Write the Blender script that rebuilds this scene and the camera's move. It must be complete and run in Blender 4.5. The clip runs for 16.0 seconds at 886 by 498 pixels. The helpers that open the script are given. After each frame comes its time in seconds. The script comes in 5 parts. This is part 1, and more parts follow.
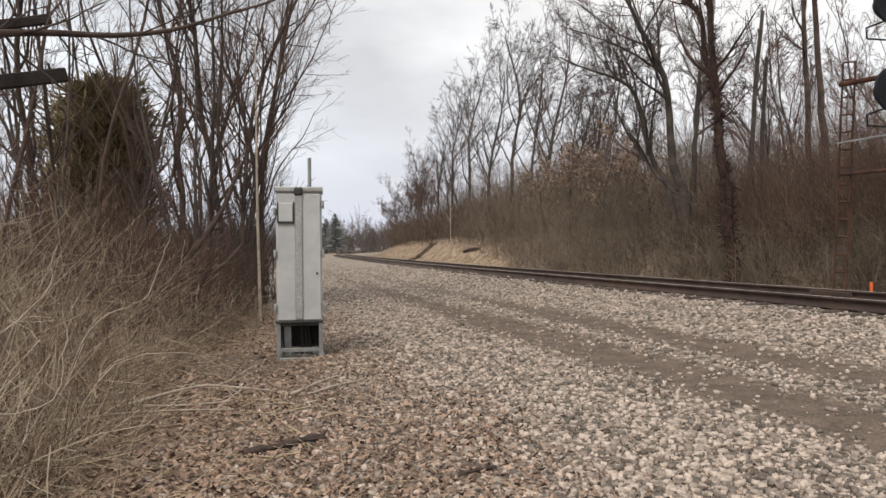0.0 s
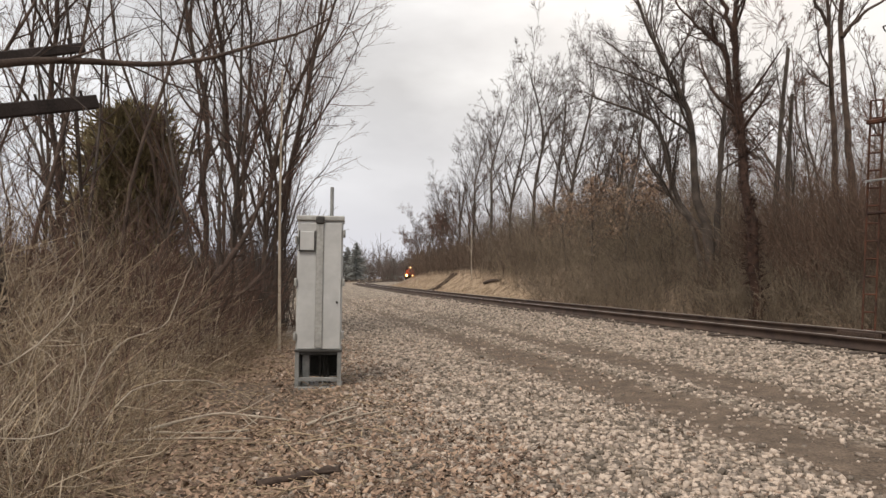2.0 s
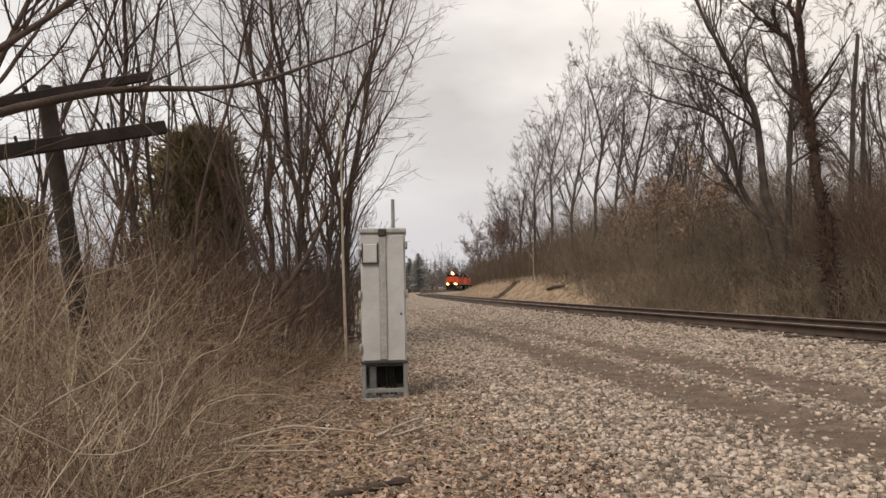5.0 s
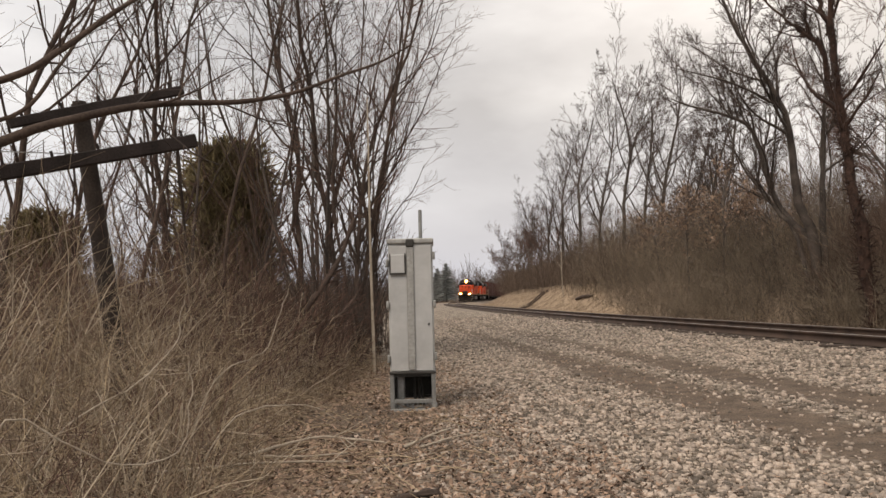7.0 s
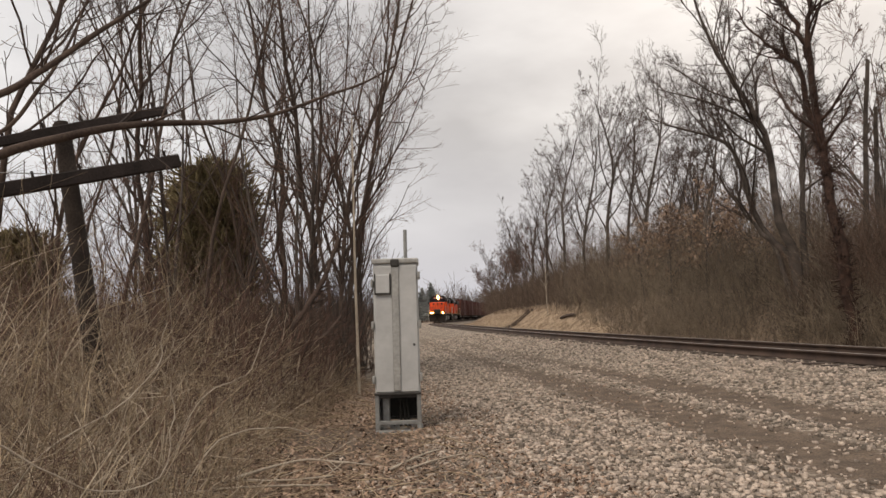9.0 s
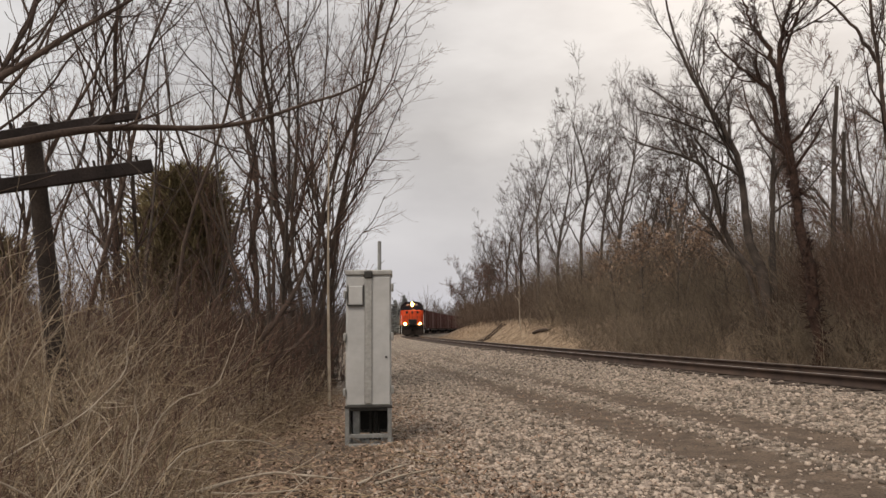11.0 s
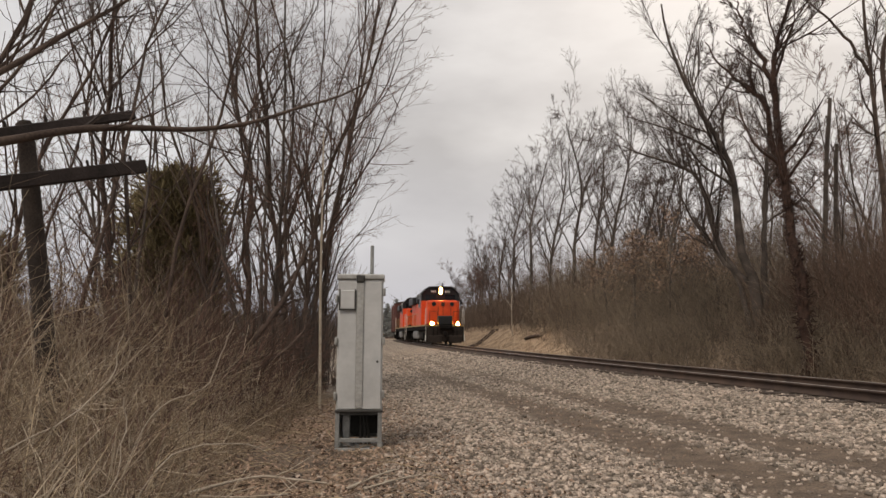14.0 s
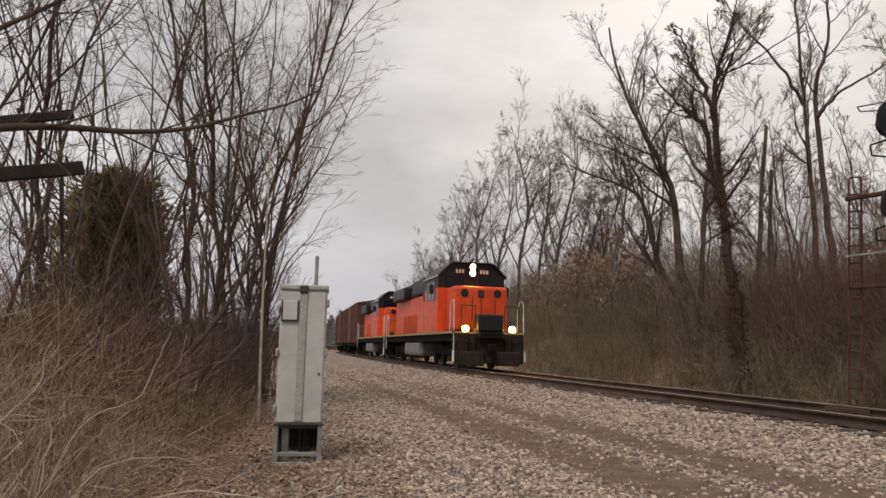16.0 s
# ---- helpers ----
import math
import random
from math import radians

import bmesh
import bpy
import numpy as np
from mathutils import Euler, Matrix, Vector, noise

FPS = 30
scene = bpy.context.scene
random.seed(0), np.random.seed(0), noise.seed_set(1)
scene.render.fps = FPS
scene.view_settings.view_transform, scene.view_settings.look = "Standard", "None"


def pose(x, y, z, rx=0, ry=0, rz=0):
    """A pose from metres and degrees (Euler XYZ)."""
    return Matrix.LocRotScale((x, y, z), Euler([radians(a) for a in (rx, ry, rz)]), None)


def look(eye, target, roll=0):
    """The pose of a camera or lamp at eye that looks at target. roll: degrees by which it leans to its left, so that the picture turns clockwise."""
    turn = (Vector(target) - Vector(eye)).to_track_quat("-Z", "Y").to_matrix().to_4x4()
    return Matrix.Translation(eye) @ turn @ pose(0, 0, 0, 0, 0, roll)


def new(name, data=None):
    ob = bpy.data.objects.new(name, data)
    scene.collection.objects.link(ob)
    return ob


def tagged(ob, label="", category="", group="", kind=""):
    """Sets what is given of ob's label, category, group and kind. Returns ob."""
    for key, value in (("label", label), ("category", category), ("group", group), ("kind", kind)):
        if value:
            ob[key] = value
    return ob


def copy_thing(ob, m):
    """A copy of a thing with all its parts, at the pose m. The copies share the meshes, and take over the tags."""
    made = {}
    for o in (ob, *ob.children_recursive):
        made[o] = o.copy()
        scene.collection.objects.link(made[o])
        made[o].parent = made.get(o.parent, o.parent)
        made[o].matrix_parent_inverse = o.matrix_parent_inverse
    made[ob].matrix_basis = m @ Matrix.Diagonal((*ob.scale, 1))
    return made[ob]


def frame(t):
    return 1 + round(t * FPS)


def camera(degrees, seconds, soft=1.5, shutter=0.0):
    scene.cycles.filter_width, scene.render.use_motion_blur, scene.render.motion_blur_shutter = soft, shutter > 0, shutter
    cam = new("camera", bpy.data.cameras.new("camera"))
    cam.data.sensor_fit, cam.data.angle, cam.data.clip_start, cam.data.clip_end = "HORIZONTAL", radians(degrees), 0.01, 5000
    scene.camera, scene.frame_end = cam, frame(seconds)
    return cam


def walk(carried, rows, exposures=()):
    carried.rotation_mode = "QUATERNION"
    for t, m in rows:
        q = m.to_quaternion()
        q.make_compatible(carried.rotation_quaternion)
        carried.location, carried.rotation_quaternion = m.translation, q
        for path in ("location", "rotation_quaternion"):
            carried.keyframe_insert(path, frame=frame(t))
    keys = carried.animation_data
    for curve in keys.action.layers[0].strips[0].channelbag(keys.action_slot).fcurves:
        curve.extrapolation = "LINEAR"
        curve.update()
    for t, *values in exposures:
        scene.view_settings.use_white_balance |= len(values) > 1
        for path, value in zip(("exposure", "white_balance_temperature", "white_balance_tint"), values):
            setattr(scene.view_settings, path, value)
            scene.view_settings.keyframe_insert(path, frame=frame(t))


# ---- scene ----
cam = camera(62.7, 16.0)
PATH = [
    (0, (-0.006, -0.194, 1.27), (0.002, 1.806, 1.267), -0.5),
    (0.5, (-0.004, -0.166, 1.273), (-0.027, 1.834, 1.304), 0.1),
    (1, (-0.011, -0.157, 1.272), (-0.052, 1.842, 1.33), 1.0),
    (1.5, (-0.006, -0.156, 1.281), (-0.045, 1.842, 1.359), 1.3),
    (2, (-0.008, -0.157, 1.28), (-0.057, 1.841, 1.361), 0.7),
    (2.5, (-0.008, -0.153, 1.277), (-0.077, 1.844, 1.353), 0.3),
    (3, (-0.009, -0.147, 1.274), (-0.101, 1.849, 1.345), -0.0),
    (3.5, (-0.007, -0.14, 1.276), (-0.124, 1.855, 1.345), -0.2),
    (4, (-0.013, -0.146, 1.277), (-0.163, 1.847, 1.346), -0.6),
    (4.5, (-0.014, -0.146, 1.283), (-0.2, 1.844, 1.369), -1.0),
    (7, (-0.013, -0.137, 1.283), (-0.304, 1.837, 1.418), -1.4),
    (7.5, (-0.015, -0.129, 1.285), (-0.3, 1.845, 1.423), -2.1),
    (8, (-0.012, -0.136, 1.287), (-0.282, 1.84, 1.44), -2.2),
    (8.5, (-0.016, -0.138, 1.287), (-0.27, 1.838, 1.464), -1.6),
    (9, (-0.021, -0.124, 1.289), (-0.268, 1.852, 1.476), -1.7),
    (9.5, (-0.021, -0.121, 1.289), (-0.252, 1.856, 1.479), -1.3),
    (10, (-0.026, -0.108, 1.294), (-0.229, 1.872, 1.495), -0.8),
    (10.2, (-0.025, -0.094, 1.294), (-0.212, 1.886, 1.501), -0.9),
    (12.5, (-0.028, -0.105, 1.296), (-0.199, 1.874, 1.521), -0.4),
    (13, (-0.019, -0.107, 1.295), (-0.203, 1.873, 1.517), 0.2),
    (13.5, (-0.022, -0.1, 1.296), (-0.198, 1.88, 1.519), 0.4),
    (14, (-0.018, -0.108, 1.306), (-0.176, 1.872, 1.538), 0.3),
    (14.5, (-0.017, -0.095, 1.305), (-0.15, 1.886, 1.549), 0.2),
    (15, (-0.011, -0.094, 1.309), (-0.114, 1.888, 1.558), 0.3),
    (15.5, (-0.018, -0.097, 1.306), (-0.085, 1.885, 1.562), 0.7),
    (16, (-0.017, -0.087, 1.313), (-0.028, 1.895, 1.582), 1.3),
]
walk(cam, [(t, look(eye, target, roll)) for t, eye, target, roll in PATH],
     [(0, 0.48, 6750, 12), (2.5, 0.38, 7250, 14), (4.5, 0.31, 7450, 15), (8.5, 0.2, 7350, 15), (12.5, 0.05, 7350, 15), (16, 0.05, 7250, 15)])


# ---- light and sky ----
def build_world():
    w = bpy.data.worlds.new("sky")
    scene.world = w
    w.use_nodes = True
    nt = w.node_tree
    nt.nodes.clear()
    N = nt.nodes.new
    out, bg = N("ShaderNodeOutputWorld"), N("ShaderNodeBackground")
    sky = N("ShaderNodeTexSky")
    sky.sky_type, sky.sun_disc = "NISHITA", False
    sky.sun_elevation, sky.sun_rotation = radians(38), radians(20)
    sky.air_density, sky.dust_density = 1.5, 4.0
    co = N("ShaderNodeTexCoord")
    mp = N("ShaderNodeMapping")
    mp.inputs["Scale"].default_value = (1.0, 1.0, 2.6)
    mp.inputs["Location"].default_value = (0.35, 0.1, 0.2)
    n1 = N("ShaderNodeTexNoise")
    n1.inputs["Scale"].default_value, n1.inputs["Detail"].default_value = 2.6, 6.0
    n1.inputs["Roughness"].default_value = 0.5
    ramp = N("ShaderNodeValToRGB")
    e = ramp.color_ramp.elements
    e[0].position, e[0].color = 0.36, (0.42, 0.45, 0.49, 1)
    e[1].position, e[1].color = 0.66, (0.70, 0.75, 0.80, 1)
    # cloud deck thins to a cool band low over the horizon
    sep = N("ShaderNodeSeparateXYZ")
    band = N("ShaderNodeMapRange")
    band.inputs["From Min"].default_value, band.inputs["From Max"].default_value = 0.0, 0.26
    low = N("ShaderNodeMix")
    low.data_type = "RGBA"
    low.inputs["A"].default_value = (0.50, 0.56, 0.67, 1)
    mix = N("ShaderNodeMix")
    mix.data_type = "RGBA"
    mix.inputs["Factor"].default_value = 0.94
    dim = N("ShaderNodeMix")
    dim.data_type, dim.blend_type = "RGBA", "MULTIPLY"
    dim.inputs["Factor"].default_value = 1.0
    dim.inputs["B"].default_value = (0.12, 0.12, 0.12, 1)
    L = nt.links.new
    L(co.outputs["Generated"], mp.inputs["Vector"])
    L(mp.outputs["Vector"], n1.inputs["Vector"])
    L(n1.outputs["Fac"], ramp.inputs["Fac"])
    L(co.outputs["Generated"], sep.inputs["Vector"])
    L(sep.outputs["Z"], band.inputs["Value"])
    L(band.outputs["Result"], low.inputs["Factor"])
    side = N("ShaderNodeMapRange")
    side.inputs["From Min"].default_value, side.inputs["From Max"].default_value = -0.75, -0.05
    side.inputs["To Min"].default_value, side.inputs["To Max"].default_value = 1.38, 1.0
    thin = N("ShaderNodeMix")
    thin.data_type, thin.blend_type = "RGBA", "MULTIPLY"
    thin.inputs["Factor"].default_value = 1.0
    L(sep.outputs["X"], side.inputs["Value"])
    L(ramp.outputs["Color"], thin.inputs["A"])
    L(side.outputs["Result"], thin.inputs["B"])
    L(thin.outputs["Result"], low.inputs["B"])
    L(sky.outputs["Color"], dim.inputs["A"])
    L(dim.outputs["Result"], mix.inputs["A"])
    L(low.outputs["Result"], mix.inputs["B"])
    L(mix.outputs["Result"], bg.inputs["Color"])
    bg.inputs["Strength"].default_value = 1.0
    L(bg.outputs["Background"], out.inputs["Surface"])


build_world()
sun = new("sun", bpy.data.lights.new("sun", "SUN"))
sun.data.energy, sun.data.angle, sun.data.color = 1.75, radians(25), (1.0, 0.97, 0.92)
sun.matrix_world = look((-14, -30, 40), (0, 0, 0))


# ---- materials ----
def material(name, colour, rough=0.8, metal=0.0, vary=0.25, scale=3.0, grain=40.0, bump=0.2, second=None, island=False, per_object=False, spec=0.3):
    """A surface with mottling at two scales and fine relief."""
    m = bpy.data.materials.new(name)
    m.use_nodes = True
    nt = m.node_tree
    N, L = nt.nodes.new, nt.links.new
    b = nt.nodes["Principled BSDF"]
    b.inputs["Roughness"].default_value, b.inputs["Metallic"].default_value = rough, metal
    b.inputs["Specular IOR Level"].default_value = spec
    co = N("ShaderNodeTexCoord")
    big, fine = N("ShaderNodeTexNoise"), N("ShaderNodeTexNoise")
    big.inputs["Scale"].default_value, big.inputs["Detail"].default_value = scale, 5
    fine.inputs["Scale"].default_value, fine.inputs["Detail"].default_value = grain, 3
    for n in (big, fine):
        L(co.outputs["Object"], n.inputs["Vector"])
    ramp = N("ShaderNodeValToRGB")
    c2 = second or [c * (1 - vary) for c in colour]
    ramp.color_ramp.elements[0].position, ramp.color_ramp.elements[0].color = 0.3, (*c2, 1)
    ramp.color_ramp.elements[1].position, ramp.color_ramp.elements[1].color = 0.7, (*colour, 1)
    src = big.outputs["Fac"]
    if island or per_object:
        info = N("ShaderNodeNewGeometry") if island else N("ShaderNodeObjectInfo")
        mm = N("ShaderNodeMath")
        mm.operation = "MULTIPLY_ADD"
        mm.inputs[1].default_value, mm.inputs[2].default_value = 0.5, 0.0
        L(info.outputs["Random Per Island" if island else "Random"], mm.inputs[0])
        ad = N("ShaderNodeMath")
        ad.operation = "MULTIPLY_ADD"
        ad.inputs[1].default_value = 0.5
        L(big.outputs["Fac"], ad.inputs[0])
        L(mm.outputs[0], ad.inputs[2])
        src = ad.outputs[0]
    L(src, ramp.inputs["Fac"])
    mul = N("ShaderNodeMix")
    mul.data_type, mul.blend_type = "RGBA", "MULTIPLY"
    mul.inputs["Factor"].default_value = min(1.0, vary * 1.6)
    gr = N("ShaderNodeMapRange")
    gr.inputs["From Min"].default_value, gr.inputs["From Max"].default_value = 0.3, 0.7
    gr.inputs["To Min"].default_value, gr.inputs["To Max"].default_value = 0.55, 1.15
    L(fine.outputs["Fac"], gr.inputs["Value"])
    L(ramp.outputs["Color"], mul.inputs["A"])
    L(gr.outputs["Result"], mul.inputs["B"])
    L(mul.outputs["Result"], b.inputs["Base Color"])
    if bump:
        bp = N("ShaderNodeBump")
        bp.inputs["Strength"].default_value, bp.inputs["Distance"].default_value = bump, 0.01
        L(fine.outputs["Fac"], bp.inputs["Height"])
        L(bp.outputs["Normal"], b.inputs["Normal"])
    return m


def glow(name, colour, strength):
    m = bpy.data.materials.new(name)
    m.use_nodes = True
    b = m.node_tree.nodes["Principled BSDF"]
    b.inputs["Base Color"].default_value = (*colour, 1)
    b.inputs["Emission Color"].default_value = (*colour, 1)
    b.inputs["Emission Strength"].default_value = strength
    return m


def ground_material():
    m = bpy.data.materials.new("gravel_ground")
    m.use_nodes = True
    nt = m.node_tree
    N, L = nt.nodes.new, nt.links.new
    b = nt.nodes["Principled BSDF"]
    b.inputs["Roughness"].default_value = 0.92
    b.inputs["Specular IOR Level"].default_value = 0.2
    co, at = N("ShaderNodeTexCoord"), N("ShaderNodeAttribute")
    at.attribute_name = "zone"
    sep = N("ShaderNodeSeparateColor")
    L(at.outputs["Color"], sep.inputs["Color"])

    def noise_tex(scale, detail=5):
        n = N("ShaderNodeTexNoise")
        n.inputs["Scale"].default_value, n.inputs["Detail"].default_value = scale, detail
        L(co.outputs["Object"], n.inputs["Vector"])
        return n.outputs["Fac"]

    def ramp(src, *stops):
        r = N("ShaderNodeValToRGB")
        el = r.color_ramp.elements
        while len(el) < len(stops):
            el.new(0.5)
        for k, (p, c) in enumerate(stops):
            el[k].position, el[k].color = p, (*c, 1)
        L(src, r.inputs["Fac"])
        return r.outputs["Color"]

    def blend(fac, a, c, kind="MIX"):
        x = N("ShaderNodeMix")
        x.data_type, x.blend_type = "RGBA", kind
        if isinstance(fac, float):
            x.inputs["Factor"].default_value = fac
        else:
            L(fac, x.inputs["Factor"])
        L(a, x.inputs["A"])
        L(c, x.inputs["B"])
        return x.outputs["Result"]

    def edge(src, wobble, lo=0.35, hi=0.65, amount=0.5):
        """A zone's weight with a ragged border."""
        a = N("ShaderNodeMath")
        a.operation = "MULTIPLY_ADD"
        a.inputs[1].default_value, a.inputs[2].default_value = amount, -amount / 2
        L(wobble, a.inputs[0])
        s = N("ShaderNodeMath")
        s.operation = "ADD"
        L(src, s.inputs[0])
        L(a.outputs[0], s.inputs[1])
        r = N("ShaderNodeMapRange")
        r.inputs["From Min"].default_value, r.inputs["From Max"].default_value = lo, hi
        L(s.outputs[0], r.inputs["Value"])
        return r.outputs["Result"]

    cell = N("ShaderNodeTexVoronoi")
    cell.inputs["Scale"].default_value = 17.0
    L(co.outputs["Object"], cell.inputs["Vector"])
    one = N("ShaderNodeSeparateColor")
    L(cell.outputs["Color"], one.inputs["Color"])
    wob, fine = noise_tex(2.2, 6), noise_tex(60, 3)
    stone = ramp(one.outputs["Red"], (0.0, (0.17, 0.145, 0.12)), (0.5, (0.42, 0.37, 0.31)), (1.0, (0.66, 0.60, 0.53)))
    # cell borders darken: the shade between stones is put into the colour
    gap_shade = ramp(cell.outputs["Distance"], (0.25, (1, 1, 1)), (0.75, (0.35, 0.33, 0.31)))
    stone = blend(0.8, stone, gap_shade, "MULTIPLY")
    stone = blend(0.6, stone, ramp(noise_tex(0.7), (0.3, (0.72, 0.68, 0.63)), (0.7, (1.05, 1.0, 0.97))), "MULTIPLY")
    stone = blend(0.75, stone, ramp(noise_tex(3.2, 8), (0.35, (0.62, 0.57, 0.52)), (0.65, (1.12, 1.08, 1.04))), "MULTIPLY")
    leaf = ramp(one.outputs["Green"], (0.0, (0.09, 0.064, 0.044)), (0.5, (0.25, 0.175, 0.12)), (1.0, (0.42, 0.315, 0.225)))
    leaf = blend(0.7, leaf, ramp(fine, (0.3, (0.5, 0.5, 0.5)), (0.7, (1.1, 1.1, 1.1))), "MULTIPLY")
    dark = ramp(fine, (0.3, (0.075, 0.056, 0.042)), (0.7, (0.215, 0.165, 0.127)))
    tan = ramp(noise_tex(1.4), (0.35, (0.17, 0.12, 0.08)), (0.62, (0.45, 0.34, 0.235)))
    tan = blend(0.8, tan, ramp(noise_tex(5), (0.3, (0.6, 0.55, 0.5)), (0.7, (1.1, 1.1, 1.1))), "MULTIPLY")
    dark = blend(0.7, dark, ramp(noise_tex(4.0, 8), (0.35, (0.6, 0.58, 0.56)), (0.65, (1.2, 1.15, 1.1))), "MULTIPLY")
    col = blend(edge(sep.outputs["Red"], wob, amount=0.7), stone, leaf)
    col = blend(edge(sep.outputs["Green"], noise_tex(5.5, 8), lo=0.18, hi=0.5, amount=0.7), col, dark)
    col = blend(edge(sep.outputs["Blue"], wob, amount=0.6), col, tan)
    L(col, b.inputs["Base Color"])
    inv = N("ShaderNodeMath")
    inv.operation = "SUBTRACT"
    inv.inputs[0].default_value = 1.0
    L(cell.outputs["Distance"], inv.inputs[1])
    bp = N("ShaderNodeBump")
    bp.inputs["Strength"].default_value, bp.inputs["Distance"].default_value = 0.8, 0.03
    L(inv.outputs[0], bp.inputs["Height"])
    L(bp.outputs["Normal"], b.inputs["Normal"])
    return m


MAT_GROUND = ground_material()
MAT_STONE = material("ballast_stone", (0.60, 0.485, 0.395), 0.9, vary=0.4, scale=9, grain=70, bump=0.3, second=(0.14, 0.115, 0.092), island=True)
MAT_LEAF = material("dead_leaf", (0.42, 0.285, 0.20), 0.85, vary=0.4, scale=8, grain=60, bump=0.1, second=(0.12, 0.078, 0.056), island=True)
MAT_BARK = material("grey_bark", (0.13, 0.105, 0.088), 0.95, vary=0.45, scale=2.5, grain=45, bump=0.6, second=(0.05, 0.04, 0.034))
MAT_BARK_DARK = material("dark_bark", (0.125, 0.088, 0.068), 0.95, vary=0.45, scale=3, grain=40, bump=0.6, second=(0.045, 0.032, 0.026))
MAT_VINE = material("vine_bark", (0.085, 0.047, 0.034), 0.95, vary=0.5, scale=6, grain=30, bump=0.9, second=(0.03, 0.019, 0.015))
MAT_TWIG = material("twig", (0.10, 0.07, 0.056), 0.95, vary=0.35, scale=1.5, grain=30, bump=0, second=(0.06, 0.048, 0.043), island=True)
MAT_TWIG_RED = material("reddish_twig", (0.19, 0.112, 0.084), 0.95, vary=0.35, scale=1.5, grain=30, bump=0, second=(0.075, 0.046, 0.037), island=True)
MAT_THICKET = material("thicket_stem", (0.19, 0.122, 0.088), 0.95, vary=0.35, scale=0.5, grain=30, bump=0, second=(0.075, 0.048, 0.036), island=True)
MAT_STEM = material("dry_stem", (0.47, 0.365, 0.24), 0.85, vary=0.3, scale=2, grain=30, bump=0, second=(0.17, 0.12, 0.082), island=True)
MAT_CANE = material("pale_cane", (0.52, 0.43, 0.32), 0.85, vary=0.3, scale=2, grain=30, bump=0, second=(0.20, 0.15, 0.105), island=True)
MAT_BANK = material("bank_stem", (0.29, 0.228, 0.165), 0.9, vary=0.35, scale=0.35, grain=20, bump=0, second=(0.10, 0.076, 0.056), island=True)
MAT_FARBANK = material("far_bank_stem", (0.20, 0.145, 0.108), 0.9, vary=0.35, scale=0.35, grain=20, bump=0, second=(0.075, 0.053, 0.041), island=True)
MAT_PALE = material("pale_wood", (0.50, 0.43, 0.34), 0.8, vary=0.3, scale=5, grain=40, second=(0.3, 0.24, 0.18))
MAT_ROT = material("rotten_wood", (0.10, 0.07, 0.055), 0.95, vary=0.5, scale=8, grain=40, bump=0.7)
MAT_GRASS = material("straw_grass", (0.50, 0.385, 0.265), 0.9, vary=0.3, scale=1, grain=20, bump=0, second=(0.24, 0.165, 0.105), island=True)
MAT_CEDAR = material("cedar_needles", (0.31, 0.25, 0.13), 0.9, vary=0.4, scale=1, grain=20, bump=0, second=(0.12, 0.092, 0.052), island=True)
MAT_FAR = material("far_wood", (0.19, 0.15, 0.13), 0.95, vary=0.3, scale=0.1, grain=3, bump=0, second=(0.12, 0.10, 0.09), island=True)
# conifer green lightened and greyed, so distance haze sits in the base colour
MAT_PINE_HAZED = material("far_conifer", (0.25, 0.26, 0.245), 0.95, vary=0.3, scale=0.5, grain=5, bump=0, second=(0.17, 0.178, 0.172), island=True)
MAT_POLE = material("weathered_pole", (0.075, 0.058, 0.048), 0.95, vary=0.5, scale=3, grain=50, bump=0.6, second=(0.028, 0.022, 0.018))
MAT_ARM = material("tarred_timber", (0.05, 0.038, 0.034), 0.9, vary=0.5, scale=4, grain=50, bump=0.6, second=(0.022, 0.017, 0.015))
MAT_CASE = material("aluminium_paint", (0.48, 0.475, 0.455), 0.5, 0.1, vary=0.12, scale=2.2, grain=12, bump=0.02, second=(0.385, 0.38, 0.365))
# dull metal of lid and latches; on the door stiffener its darkness paints shadow
MAT_CASE_EDGE = material("dull_shaded_aluminium", (0.42, 0.41, 0.38), 0.5, 0.4, vary=0.25, scale=5, grain=30, bump=0.05)
MAT_DARKSTEEL = material("dark_steel", (0.07, 0.066, 0.06), 0.6, 0.5, vary=0.3, scale=4, grain=30)
MAT_GALV = material("galvanised_steel", (0.36, 0.36, 0.34), 0.5, 0.5, vary=0.3, scale=6, grain=40, bump=0.05, second=(0.22, 0.22, 0.21))
MAT_RAIL = material("rusty_rail", (0.115, 0.075, 0.055), 0.75, 0.2, vary=0.35, scale=2, grain=50, second=(0.05, 0.034, 0.028))
MAT_RAILTOP = material("worn_rail_head", (0.52, 0.47, 0.42), 0.38, 0.85, vary=0.2, scale=1, grain=30, bump=0.02, second=(0.33, 0.28, 0.24))
MAT_TIE = material("creosoted_tie", (0.12, 0.09, 0.07), 0.95, vary=0.5, scale=4, grain=45, bump=0.6, second=(0.045, 0.034, 0.028))
MAT_RUST = material("rusted_steel", (0.12, 0.05, 0.03), 0.9, 0.1, vary=0.45, scale=5, grain=40, second=(0.04, 0.023, 0.018))
MAT_SIGBLACK = material("signal_black", (0.012, 0.013, 0.016), 0.6, 0.0, vary=0.3, scale=4, grain=30, bump=0.03)
MAT_ORANGE = material("orange_paint", (0.76, 0.078, 0.006), 0.45, 0.0, vary=0.22, scale=1.3, grain=9, bump=0.03, second=(0.55, 0.045, 0.005), spec=0.5)
MAT_LOCOBLACK = material("black_paint", (0.010, 0.0095, 0.0095), 0.5, 0.0, vary=0.4, scale=1.5, grain=12, bump=0.04, spec=0.4)
MAT_UNDER = material("grimy_underframe", (0.012, 0.010, 0.009), 0.9, 0.0, vary=0.4, scale=3, grain=20, bump=0.3, spec=0.1)
